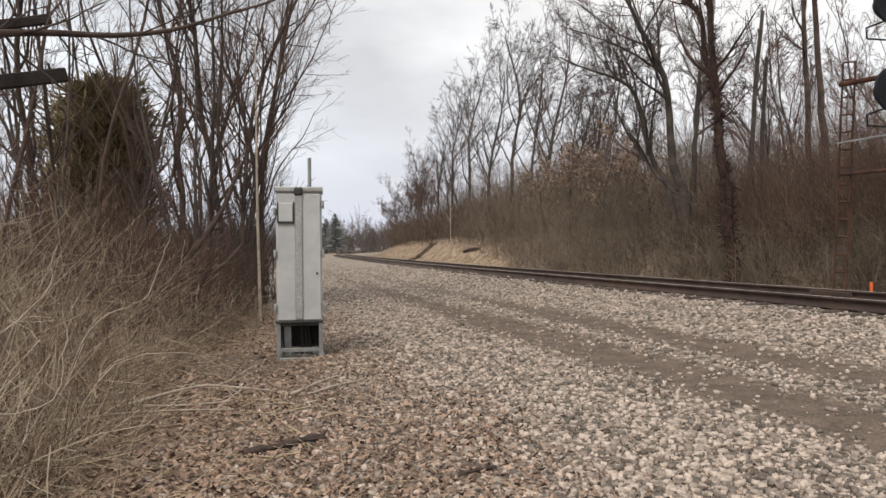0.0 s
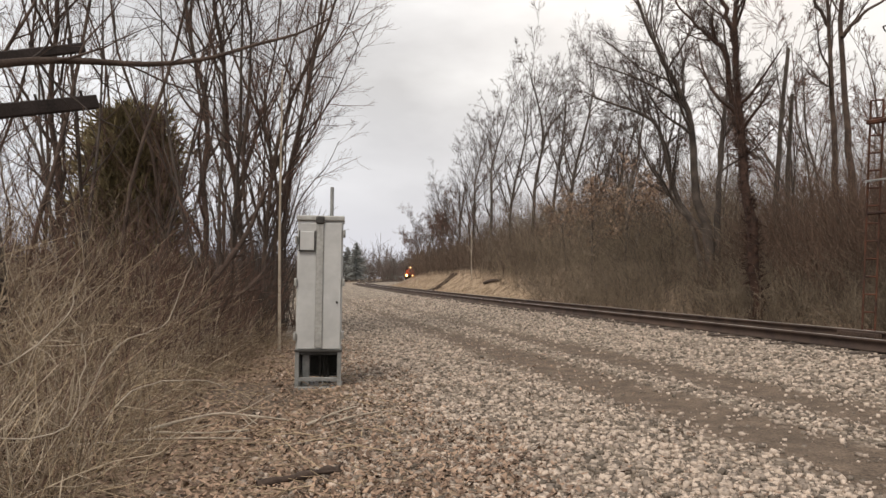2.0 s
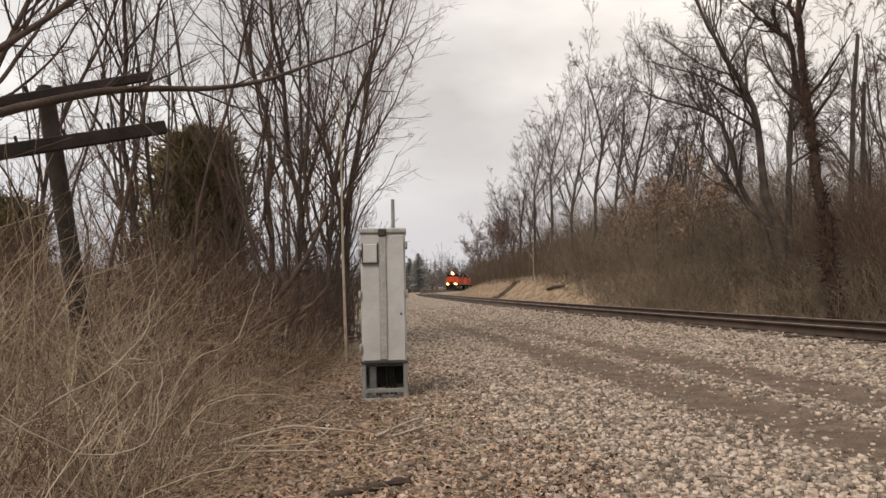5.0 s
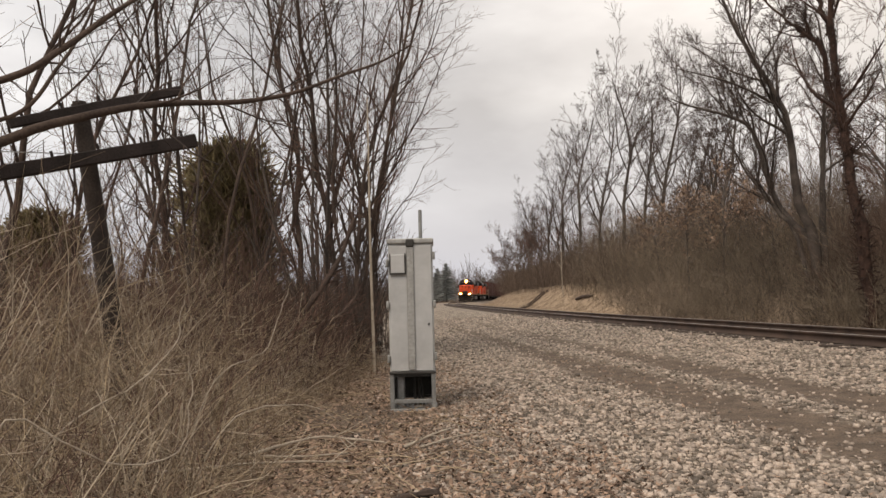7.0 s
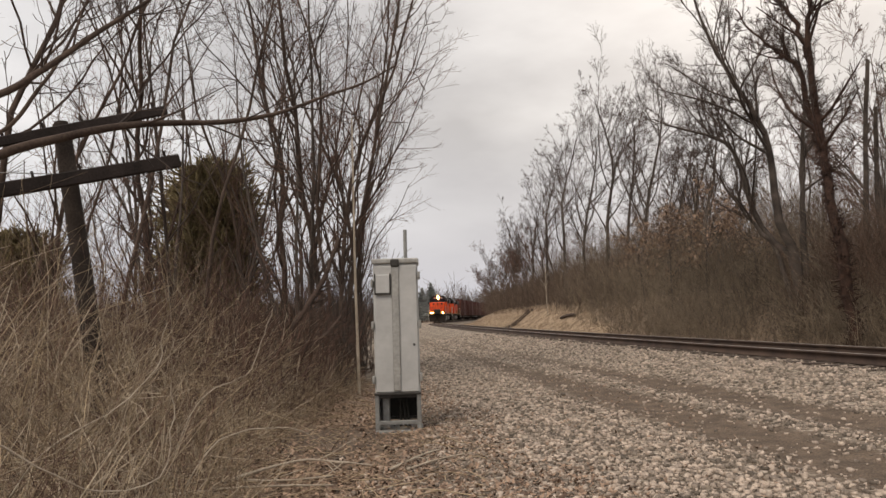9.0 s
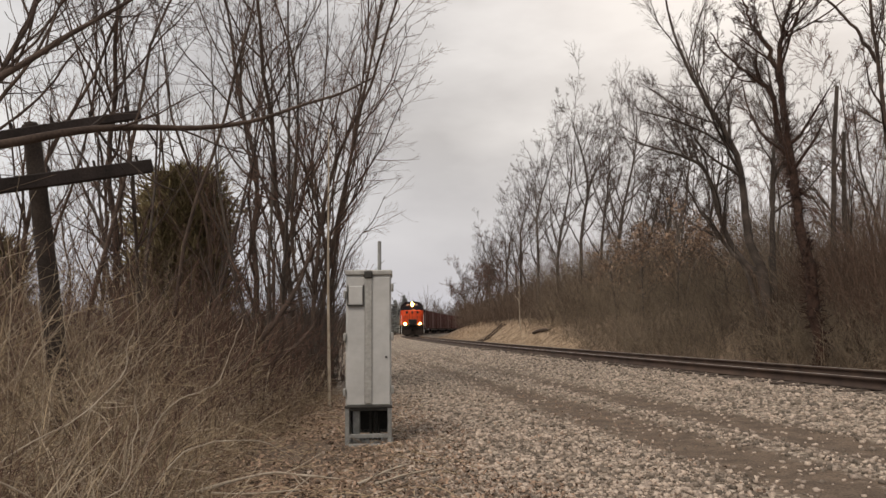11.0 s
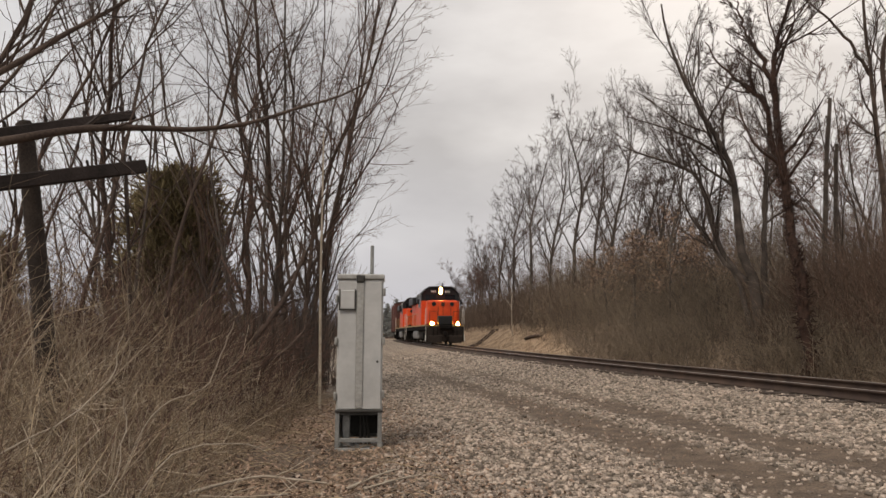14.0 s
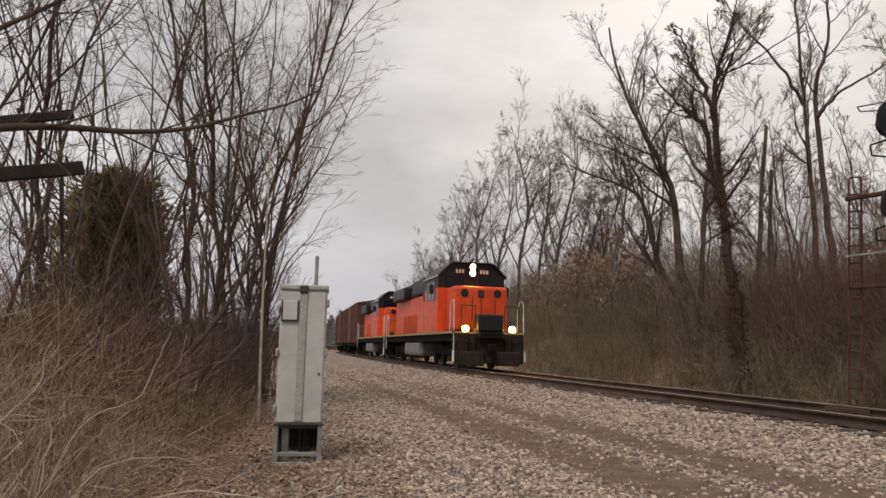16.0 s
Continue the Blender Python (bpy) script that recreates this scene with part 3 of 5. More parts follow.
# ---- train ----
def truck(parent, cx, axles, wheel_r, half=1.0):
    """Side frames of a bogie and its wheelsets; returns the wheelsets."""
    made = []
    lo, hi = cx - axles[-1] - 0.75, cx + axles[-1] + 0.75
    for s in (-1, 1):
        bm = box(lo, hi, s * half - 0.09, s * half + 0.09, wheel_r + 0.05, wheel_r + 0.38, 0.04)
        for a in axles:
            add_box(bm, cx + a - 0.2, cx + a + 0.2, s * half - 0.13, s * half + 0.13, wheel_r - 0.22, wheel_r + 0.2, 0.03)
        for a, c in zip(axles, axles[1:]):
            add_box(bm, cx + (a + c) / 2 - 0.22, cx + (a + c) / 2 + 0.22, s * half - 0.1, s * half + 0.1, wheel_r - 0.3, wheel_r + 0.05, 0.03)
        part("side_frame", bm, MAT_UNDER, parent)
    part("bolster", box(cx - 0.5, cx + 0.5, -half, half, wheel_r, wheel_r + 0.3, 0.03), MAT_UNDER, parent)
    for a in axles:
        bm = bmesh.new()
        for s in (-1, 1):
            add_rod(bm, (0, s * 0.70, 0), (0, s * 0.83, 0), wheel_r, 28)
            add_rod(bm, (0, s * 0.665, 0), (0, s * 0.70, 0), wheel_r + 0.028, 28)
            for q in range(6):
                w = q * math.pi / 3
                add_rod(bm, (0.3 * math.cos(w), s * 0.82, 0.3 * math.sin(w)), (0.3 * math.cos(w), s * 0.845, 0.3 * math.sin(w)), 0.06, 6)
        add_rod(bm, (0, -0.95, 0), (0, 0.95, 0), 0.08, 10)
        w = part("wheelset", bm, MAT_WHEEL, parent)
        w.location = (cx + a, 0, wheel_r)
        made.append((w, cx + a, wheel_r))
    return made


def lens(parent, name, x, y, z, r, lit, label):
    can = part(name, rod((x - 0.22, y, z), (x, y, z), r + 0.035, 20), MAT_LOCOBLACK, parent, label)
    part("lens", rod((x - 0.004, y, z), (x + 0.012, y, z), r, 20), MAT_LAMP if lit else MAT_GLASS, can)


def locomotive(label, lit):
    lo = thing("locomotive", Matrix(), label, "locomotive", "train")
    part("underframe", box(-18.1, -0.7, -1.42, 1.42, 1.12, 1.46, 0.03), MAT_UNDER, lo)
    part("walkway", box(-18.2, -0.55, -1.52, 1.52, 1.46, 1.52, 0.01), MAT_UNDER, lo)
    for s in (-1, 1):
        part("sill_stripe", box(-18.15, -0.6, s * 1.525 - 0.008, s * 1.525 + 0.008, 1.43, 1.53), MAT_SILL, lo, "yellowed frame edge stripe")
    # pilot, steps, coupler
    bm = box(-0.7, -0.5, -1.45, 1.45, 0.25, 1.46, 0.03)
    for s in (-1, 1):
        add_box(bm, -0.52, -0.36, s * 0.75 - 0.5, s * 0.75 + 0.5, 0.16, 0.72, 0.04)
        for z in (0.42, 0.78, 1.14):
            part("step", box(-1.35, -0.72, s * 1.28 - 0.2, s * 1.28 + 0.2, z - 0.02, z + 0.02, 0.005), MAT_GRIME, lo)
    part("pilot", bm, MAT_GRIME, lo, "grimy dark pilot with plough")
    for s in (-1, 1):
        part("step_edge", box(-0.66, -0.46, s * 1.49 - 0.025, s * 1.49 + 0.025, 0.32, 0.75, 0.01), MAT_RAILWHITE, lo, "white step edge")
    bm = box(-0.6, -0.05, -0.12, 0.12, 0.72, 0.98, 0.04)
    add_box(bm, -0.12, 0.18, -0.2, 0.1, 0.68, 1.02, 0.06, 2)
    part("coupler", bm, MAT_UNDER, lo)
    bm = box(-0.62, -0.18, -0.52, 0.52, 1.2, 1.5, 0.05)
    for s in (-0.9, -0.6, 0.6, 0.9):
        for q in range(5):
            add_rod(bm, (-0.45 + 0.05 * math.sin(q), s, 1.3 - 0.16 * q), (-0.45 + 0.05 * math.sin(q + 1), s, 1.14 - 0.16 * q), 0.03, 6)
    part("brake_hoses", bm, MAT_UNDER, lo)
    part("platform_edge", box(-0.52, -0.47, -1.46, 1.46, 1.42, 1.5, 0.006), MAT_SILL, lo, "yellowed front platform edge")
    for s in (-1, 1):
        part("uncoupling_lever", rods([(-0.44, s * 0.25, 0.95), (-0.42, s * 0.9, 1.05), (-0.42, s * 1.38, 1.1), (-0.42, s * 1.4, 0.85)], 0.016, 6), MAT_UNDER, lo)
    part("anticlimber_box", box(-0.95, -0.35, -0.55, 0.55, 1.5, 2.22, 0.08, 2), MAT_LOCOBLACK, lo, "black weather box")
    # nose
    nose = part("nose", box(-3.0, -1.35, -1.2, 1.2, 1.52, 3.46, 0.16, 3), MAT_ORANGE, lo, "tall orange nose")
    nose.location.x = -0.5
    for s in (-1, 1):
        part("marker_light", rod((-1.36, s * 0.72, 3.16), (-1.31, s * 0.72, 3.16), 0.17, 18), MAT_LOCOBLACK, nose, "round black marker light")
    part("nose_lamp", box(-1.36, -1.29, -0.13, 0.13, 2.98, 3.3, 0.02), MAT_RUST, nose)
    for y, z0, z1 in ((-0.38, 2.0, 2.95), (0.02, 1.9, 2.95), (0.62, 2.3, 2.9)):
        part("door_seam", box(-1.352, -1.335, y - 0.018, y + 0.018, z0, z1), MAT_LOCOBLACK, nose)
    for y in (-0.85, 0.85):
        for z in (1.9, 2.3, 2.7):
            part("grab_iron", rod((-1.3, y - 0.16, z), (-1.3, y + 0.16, z), 0.014, 5), MAT_ORANGE, nose)
    # cab
    cab = part("cab", extrude_profile([(-1.53, 1.52), (1.53, 1.52), (1.53, 3.47), (-1.53, 3.47)], -6.1, -3.4), MAT_ORANGE, lo)
    top = part("cab_top", extrude_profile([(-1.53, 3.47), (1.53, 3.47), (1.53, 4.0), (1.0, 4.5), (0.85, 4.57), (-0.85, 4.57), (-1.0, 4.5), (-1.53, 4.0)], -6.1, -3.4), MAT_LOCOBLACK, lo, "black cab front and roof")
    part("visor", extrude_profile([(-1.6, 3.95), (-1.02, 4.515), (-0.86, 4.59), (0.86, 4.59), (1.02, 4.515), (1.6, 3.95), (1.6, 3.99), (1.03, 4.56), (0.87, 4.63), (-0.87, 4.63), (-1.03, 4.56), (-1.6, 3.99)], -6.3, -3.2), MAT_LOCOBLACK, lo)
    for s in (-1, 1):
        part("windscreen", box(-3.405, -3.39, s * 0.78 - 0.42, s * 0.78 + 0.42, 3.52, 3.98, 0.02), MAT_GLASS, top)
        part("number_board", box(-3.41, -3.33, s * 0.56 - 0.26, s * 0.56 + 0.26, 4.1, 4.34, 0.015), MAT_LOCOBLACK, top)
        bm = bmesh.new()
        for k in (-1, 0, 1):
            add_box(bm, -3.335, -3.322, s * 0.56 + k * 0.14 - 0.04, s * 0.56 + k * 0.14 + 0.04, 4.14, 4.3, 0.004)
        part("number_bars", bm, MAT_RAILWHITE, top, "white bars on the number board")
        w = part("side_window", box(-5.5, -4.0, s * 1.535 - 0.01, s * 1.535 + 0.01, 3.0, 3.75, 0.01), MAT_GLASS, cab)
        bm = bmesh.new()
        for x in (-5.52, -4.75, -3.98):
            add_box(bm, x - 0.03, x + 0.03, s * 1.55 - 0.015, s * 1.55 + 0.015, 2.96, 3.78)
        for z in (2.97, 3.77):
            add_box(bm, -5.5, -4.0, s * 1.55 - 0.014, s * 1.55 + 0.014, z - 0.03, z + 0.03)
        part("window_frame", bm, MAT_TANK, w)
        part("cab_panel", box(-5.9, -3.6, s * 1.54 - 0.008, s * 1.54 + 0.008, 1.66, 2.35, 0.01), MAT_ORANGE, cab)
        # white rod paints the light that the visor edge reflects
        part("cab_roof_glint", rod((-6.3, s * 1.6, 3.97), (-3.2, s * 1.6, 3.97), 0.03, 6), MAT_RAILWHITE, lo, "white line for the light reflected along the roof edge")
        part("mirror", box(-3.75, -3.7, s * 1.75 - 0.1, s * 1.75 + 0.1, 3.2, 3.6, 0.01), MAT_LOCOBLACK, cab)
    part("lamp_panel", box(-3.42, -3.28, -0.2, 0.2, 3.98, 4.6, 0.05, 2), MAT_LOCOBLACK, top)
    for z in (4.14, 4.42):
        lens(lo, "headlight", -3.2, 0, z, 0.12, lit, "bright amber headlight" if lit else "unlit headlight")
    for s in (-1, 1):
        lens(lo, "ditch_light", -0.62, s * 0.98, 1.62, 0.125, lit, "bright amber ditch light" if lit else "unlit ditch light")
    part("horn", rods([(-4.6, 0.3, 4.68), (-4.6, 0.3, 4.86), (-4.2, 0.3, 4.88)], 0.05, 8), MAT_LOCOBLACK, lo)
    # long hood
    hood = part("long_hood", box(-17.3, -6.08, -0.98, 0.98, 1.52, 3.52, 0.03), MAT_ORANGE, lo, "orange long hood")
    part("hood_top", box(-17.3, -6.08, -0.95, 0.95, 3.5, 4.16, 0.14, 2), MAT_LOCOBLACK, lo, "black hood roof")
    part("inertial_box", box(-8.3, -6.1, -1.2, 1.2, 3.1, 4.25, 0.08), MAT_LOCOBLACK, lo)
    part("dynamic_brake", box(-11.7, -8.6, -1.12, 1.12, 3.55, 4.4, 0.12, 2), MAT_LOCOBLACK, lo)
    part("radiator", box(-16.6, -12.7, -1.38, 1.38, 3.5, 4.2, 0.1, 2), MAT_LOCOBLACK, lo)
    part("exhaust_stack", rod((-12.2, 0, 4.1), (-12.2, 0, 4.55), 0.22, 12), MAT_LOCOBLACK, lo)
    for x in (-9.4, -10.9, -13.4, -14.6, -15.9):
        part("fan", rod((x, 0, 4.15), (x, 0, 4.5), 0.58, 24), MAT_LOCOBLACK, lo)
    door = None
    for s in (-1, 1):
        for k in range(16):
            x = -6.7 - k * 0.665
            if door is None:
                door = part("hood_door", box(-0.29, 0.29, -0.016, 0.016, 1.62, 3.4, 0.01), MAT_ORANGE, hood)
                ob = door
            else:
                ob = new("hood_door", door.data)
                ob.parent = hood
            ob.location = (x, s * 0.99, 0)
    for s in (-1, 1):
        # darker red panel filling the gaps between the hood ribs
        part("louvre_panel", box(-14.6, -8.1, s * 1.015 - 0.012, s * 1.015 + 0.012, 1.56, 2.52, 0.005), MAT_LOUVRE, hood, "dark red louvre panel")
        for k in range(11):
            x = -8.35 - k * 0.58
            part("hood_rib", box(x - 0.09, x + 0.09, s * 1.045 - 0.045, s * 1.045 + 0.045, 1.54, 2.56, 0.015), MAT_ORANGE, hood)
        part("battery_box", box(-8.0, -6.15, s * 1.22 - 0.26, s * 1.22 + 0.26, 1.52, 2.5, 0.03), MAT_ORANGE, lo)
        bm = bmesh.new()
        xs = [-6.6 - 1.6 * k for k in range(8)]
        for x in xs:
            add_rod(bm, (x, s * 1.48, 1.5), (x, s * 1.48, 2.5), 0.012, 6)
        add_rod(bm, (xs[0], s * 1.48, 2.5), (xs[-1], s * 1.48, 2.5), 0.016, 6)
        part("handrail", bm, MAT_SILL, lo, "slim dull yellow handrail")
        for x in (-0.62, -18.1):
            d = -1 if x > -5 else 1
            bm = rods([(x, s * 1.47, 0.7), (x, s * 1.47, 2.55), (x + d * 0.12, s * 1.46, 2.78), (x + d * 0.45, s * 1.45, 2.78), (x + d * 0.7, s * 1.45, 2.4), (x + d * 0.75, s * 1.45, 1.5)], 0.017, 6)
            part("end_handrail", bm, MAT_RAILWHITE, lo, "white corner grab rail")
        bm = rods([(-0.5, s * 1.2, 1.5), (-0.5, s * 1.2, 2.55), (-0.5, s * 0.62, 2.55), (-0.5, s * 0.62, 1.5)], 0.018, 6)
        part("front_rail", bm, MAT_LOCOBLACK, lo)
    tank = box(-12.2, -8.0, -1.36, 1.36, 0.42, 1.14, 0.16, 2)
    part("fuel_tank", tank, MAT_TANK, lo, "dull silver fuel tank")
    for s in (-1, 1):
        part("air_reservoir", rod((-12.0, s * 1.2, 1.1), (-8.2, s * 1.2, 1.1), 0.13, 10), MAT_UNDER, lo)
    part("rear_plate", box(-18.2, -18.05, -1.45, 1.45, 0.3, 1.46, 0.02), MAT_UNDER, lo)
    wheels = truck(lo, -4.1, (-1.37, 1.37), 0.51) + truck(lo, -14.7, (-1.37, 1.37), 0.51)
    return lo, wheels


def boxcar(label):
    car = thing("boxcar", Matrix(), label, "freight car", "train")
    part("underframe", box(-16.9, -0.4, -1.35, 1.35, 0.95, 1.15, 0.02), MAT_UNDER, car)
    body = part("body", box(-16.8, -0.5, -1.48, 1.48, 1.12, 4.7, 0.03), MAT_BOX, car, "oxide red ribbed steel body")
    part("roof", extrude_profile([(-1.52, 4.67), (1.52, 4.67), (1.52, 4.74), (0.0, 5.0), (-1.52, 4.74)], -16.9, -0.4), MAT_BOXROOF, car)
    rib = None
    for s in (-1, 1):
        part("door", box(-10.2, -7.1, s * 1.5 - 0.03, s * 1.5 + 0.03, 1.2, 4.5, 0.01), MAT_BOX, body)
        for k in range(15):
            x = -1.1 - k * 1.08
            if -10.3 < x < -7.0:
                continue
            if rib is None:
                rib = ob = part("rib", box(-0.06, 0.06, -0.04, 0.04, 1.14, 4.68, 0.015), MAT_BOX, body)
            else:
                ob = new("rib", rib.data)
                ob.parent = body
            ob.location = (x, s * 1.5, 0)
        bm = bmesh.new()
        for k in range(8):
            add_rod(bm, (-0.44, s * 1.05 - 0.2, 1.3 + k * 0.42), (-0.44, s * 1.05 + 0.2, 1.3 + k * 0.42), 0.014, 5)
        part("end_ladder", bm, MAT_BOXROOF, car)
    bm = bmesh.new()
    for k in range(10):
        add_box(bm, -0.51, -0.45, -1.3, 1.3, 1.4 + k * 0.3, 1.5 + k * 0.3, 0.02)
    part("corrugated_end", bm, MAT_BOX, car)
    part("coupler", box(-0.6, 0.1, -0.12, 0.12, 0.72, 0.98, 0.04), MAT_UNDER, car)
    truck(car, -2.6, (-0.85, 0.85), 0.42)
    truck(car, -14.7, (-0.85, 0.85), 0.42)
    return car


LEAD, LEAD_WHEELS = locomotive("orange and black diesel locomotive leading the train, lamps lit", True)
SECOND, SECOND_WHEELS = locomotive("second orange and black diesel locomotive, coupled behind the first", False)
CARS = [boxcar("weathered oxide red boxcar coupled in the train")]
for k in range(6):
    CARS.append(copy_thing(CARS[0], pose(0, 300, 0)))


# ---- signal cabinet ----
def build_cabinet():
    c = thing("signal_cabinet", pose(-1.625, 8.17, 0.0, 0, 0, 9), "tall pale grey metal signal cabinet on a steel stand", "signal cabinet")
    w, d = 0.258, 0.24
    body = part("body", box(-w, w, -0.02, 2 * d, 0.44, 1.93, 0.012), MAT_CASE, c)
    part("door", box(-w + 0.012, w - 0.012, -0.035, -0.018, 0.455, 1.9, 0.008), MAT_CASE, c, "pale grey cabinet door")
    bm = box(-w - 0.014, w + 0.014, -0.045, 2 * d + 0.02, 1.925, 1.985, 0.014, 2)
    part("lid", bm, MAT_CASE_EDGE, c, "dull metal rain lid")
    # darker than the door, to paint the shadow strip down its middle
    part("door_stiffener", box(-0.045, 0.04, -0.056, -0.034, 0.47, 1.9, 0.012, 2), MAT_CASE_EDGE, c, "vertical pressed stiffener, its shadow strip in the darker colour")
    part("hasp", box(-0.05, 0.045, -0.075, -0.045, 1.885, 1.975, 0.012), MAT_DARKSTEEL, c, "dark top hasp")
    vent = part("instrument_box", box(-w + 0.025, -0.062, -0.06, -0.034, 1.58, 1.8, 0.01), MAT_CASE, c)
    bm = bmesh.new()
    for x in (-w + 0.022, -0.06):
        add_box(bm, x - 0.006, x + 0.006, -0.064, -0.034, 1.57, 1.81)
    add_box(bm, -w + 0.02, -0.06, -0.066, -0.034, 1.568, 1.585)
    part("box_frame", bm, MAT_DARKSTEEL, vent)
    for x, z in ((w + 0.012, 1.78), (w + 0.012, 1.22), (w + 0.012, 0.62), (-w - 0.012, 1.22), (-w - 0.012, 1.7), (-w - 0.012, 0.6)):
        bm = box(x - 0.016, x + 0.016, -0.05, 0.03, z - 0.045, z + 0.045, 0.008)
        add_rod(bm, (x, -0.06, z - 0.02), (x, -0.06, z + 0.03), 0.012, 8)
        part("latch", bm, MAT_CASE_EDGE, c)
    part("keyhole", rod((0.2, -0.045, 0.99), (0.2, -0.03, 0.99), 0.014, 10), MAT_DARKSTEEL, c)
    part("drip_edge", box(-w - 0.01, w + 0.01, -0.05, 2 * d, 0.425, 0.45, 0.006), MAT_DARKSTEEL, c)
    # open stand of angle steel; dark sheets inside stand in for its shaded void
    for x in (-w + 0.02, w - 0.02):
        for y in (0.0, 2 * d - 0.03):
            part("stand_leg", box(x - 0.024, x + 0.024, y - 0.024, y + 0.024, -0.06, 0.43, 0.004), MAT_GALV, c)
    for y in (0.0, 2 * d - 0.03):
        part("stand_rail", box(-w + 0.02, w - 0.02, y - 0.02, y + 0.02, 0.09, 0.135, 0.005), MAT_GALV, c)
        part("stand_rail", box(-w + 0.02, w - 0.02, y - 0.02, y + 0.02, 0.39, 0.43, 0.005), MAT_DARKSTEEL, c)
    part("stand_back_shade", box(-w + 0.03, w - 0.03, 2 * d - 0.05, 2 * d - 0.04, 0.1, 0.43), MAT_DARKSTEEL, c)
    for x in (-w + 0.012, w - 0.012):
        part("stand_side_shade", box(x - 0.006, x + 0.006, 0.02, 2 * d - 0.03, 0.1, 0.42), MAT_DARKSTEEL, c)
    part("cable_duct", box(-0.19, -0.1, 0.1, 0.2, -0.03, 0.42, 0.01), MAT_GALV, c, "grey cable duct")
    for x in (0.02, 0.08, 0.13):
        part("cable", rod((x, 0.25, -0.05), (x * 0.6, 0.22, 0.44), 0.018, 8), MAT_DARKSTEEL, c)
    part("aerial_pipe", rod((0.115, 2 * d - 0.06, 1.95), (0.115, 2 * d - 0.06, 2.37), 0.022, 12), MAT_GALV, c, "short grey pipe above the lid")
    part("base_plate", box(-w - 0.02, w + 0.02, -0.04, 2 * d, -0.06, 0.03, 0.01), MAT_GALV, c)


build_cabinet()


def world_line(*rows):
    """Points given by bearing, height angle and range from the viewpoint."""
    return np.array([(*bearing(a, d), EYE[2] + d * math.tan(radians(e))) for a, e, d in rows])


# ---- line pole with crossarms ----
def build_pole():
    x, y = bearing(-32.0, 9.6)
    z = rest(x, y)
    p = thing("line_pole", pose(x, y, z), "old leaning telegraph pole with two tarred crossarms", "telegraph pole")
    tx, ty = bearing(-35.2, 9.4)
    topv = Vector((tx - x, ty - y, 3.66 - z))
    n = 9
    line = np.array([[(Vector(topv) * (k / (n - 1) * 1.06 - 0.06))[j] for j in range(3)] for k in range(n)])[None]
    v, f = tubes(line, np.linspace(0.118, 0.092, n)[None], 12)
    o = new("pole", mesh_from("pole", v, f, MAT_POLE, True))
    o.parent = p
    part("pole_top", rod(topv * 0.985, topv * 1.008, 0.093, 12, 0.07), MAT_POLE, p, "weathered grey pole top")

    def arm(frac, az0, el0, d0, az1, el1, d1, size):
        a = Vector((*bearing(az0, d0), EYE[2] + d0 * math.tan(radians(el0)))) - Vector((x, y, z))
        b = Vector((*bearing(az1, d1), EYE[2] + d1 * math.tan(radians(el1)))) - Vector((x, y, z))
        length = (b - a).length
        m = Matrix.Translation((a + b) / 2) @ (b - a).to_track_quat("X", "Z").to_matrix().to_4x4()
        bm = box(-length / 2, length / 2, -size * 0.4, size * 0.4, -size / 2, size / 2, 0.012)
        c = part("crossarm", bm, MAT_ARM, p, "tarred square timber crossarm")
        c.matrix_local = m
        for k in range(5):
            q = -length / 2 + 0.15 + k * (length - 0.3) / 4
            pin = part("insulator_pin", rod((q, 0, size / 2), (q, 0, size / 2 + 0.07), 0.016, 8), MAT_ARM, c)

    arm(0.8, -40.6, 8.9, 8.9, -27.3, 12.1, 9.3, 0.155)
    w = world_line((-46, 10.2, 8.6), (-38, 10.6, 8.9), (-34.6, 10.75, 9.2), (-31.2, 11.0, 9.4)) - np.array([x, y, z])
    o = new("wire", mesh_from("wire", *tubes(smooth_line(w, 14)[None], np.full((1, 14), 0.006), 5), MAT_GALV))
    o.parent = p
    arm(0.95, -39.5, 12.4, 9.2, -28.2, 15.7, 9.5, 0.11)


build_pole()


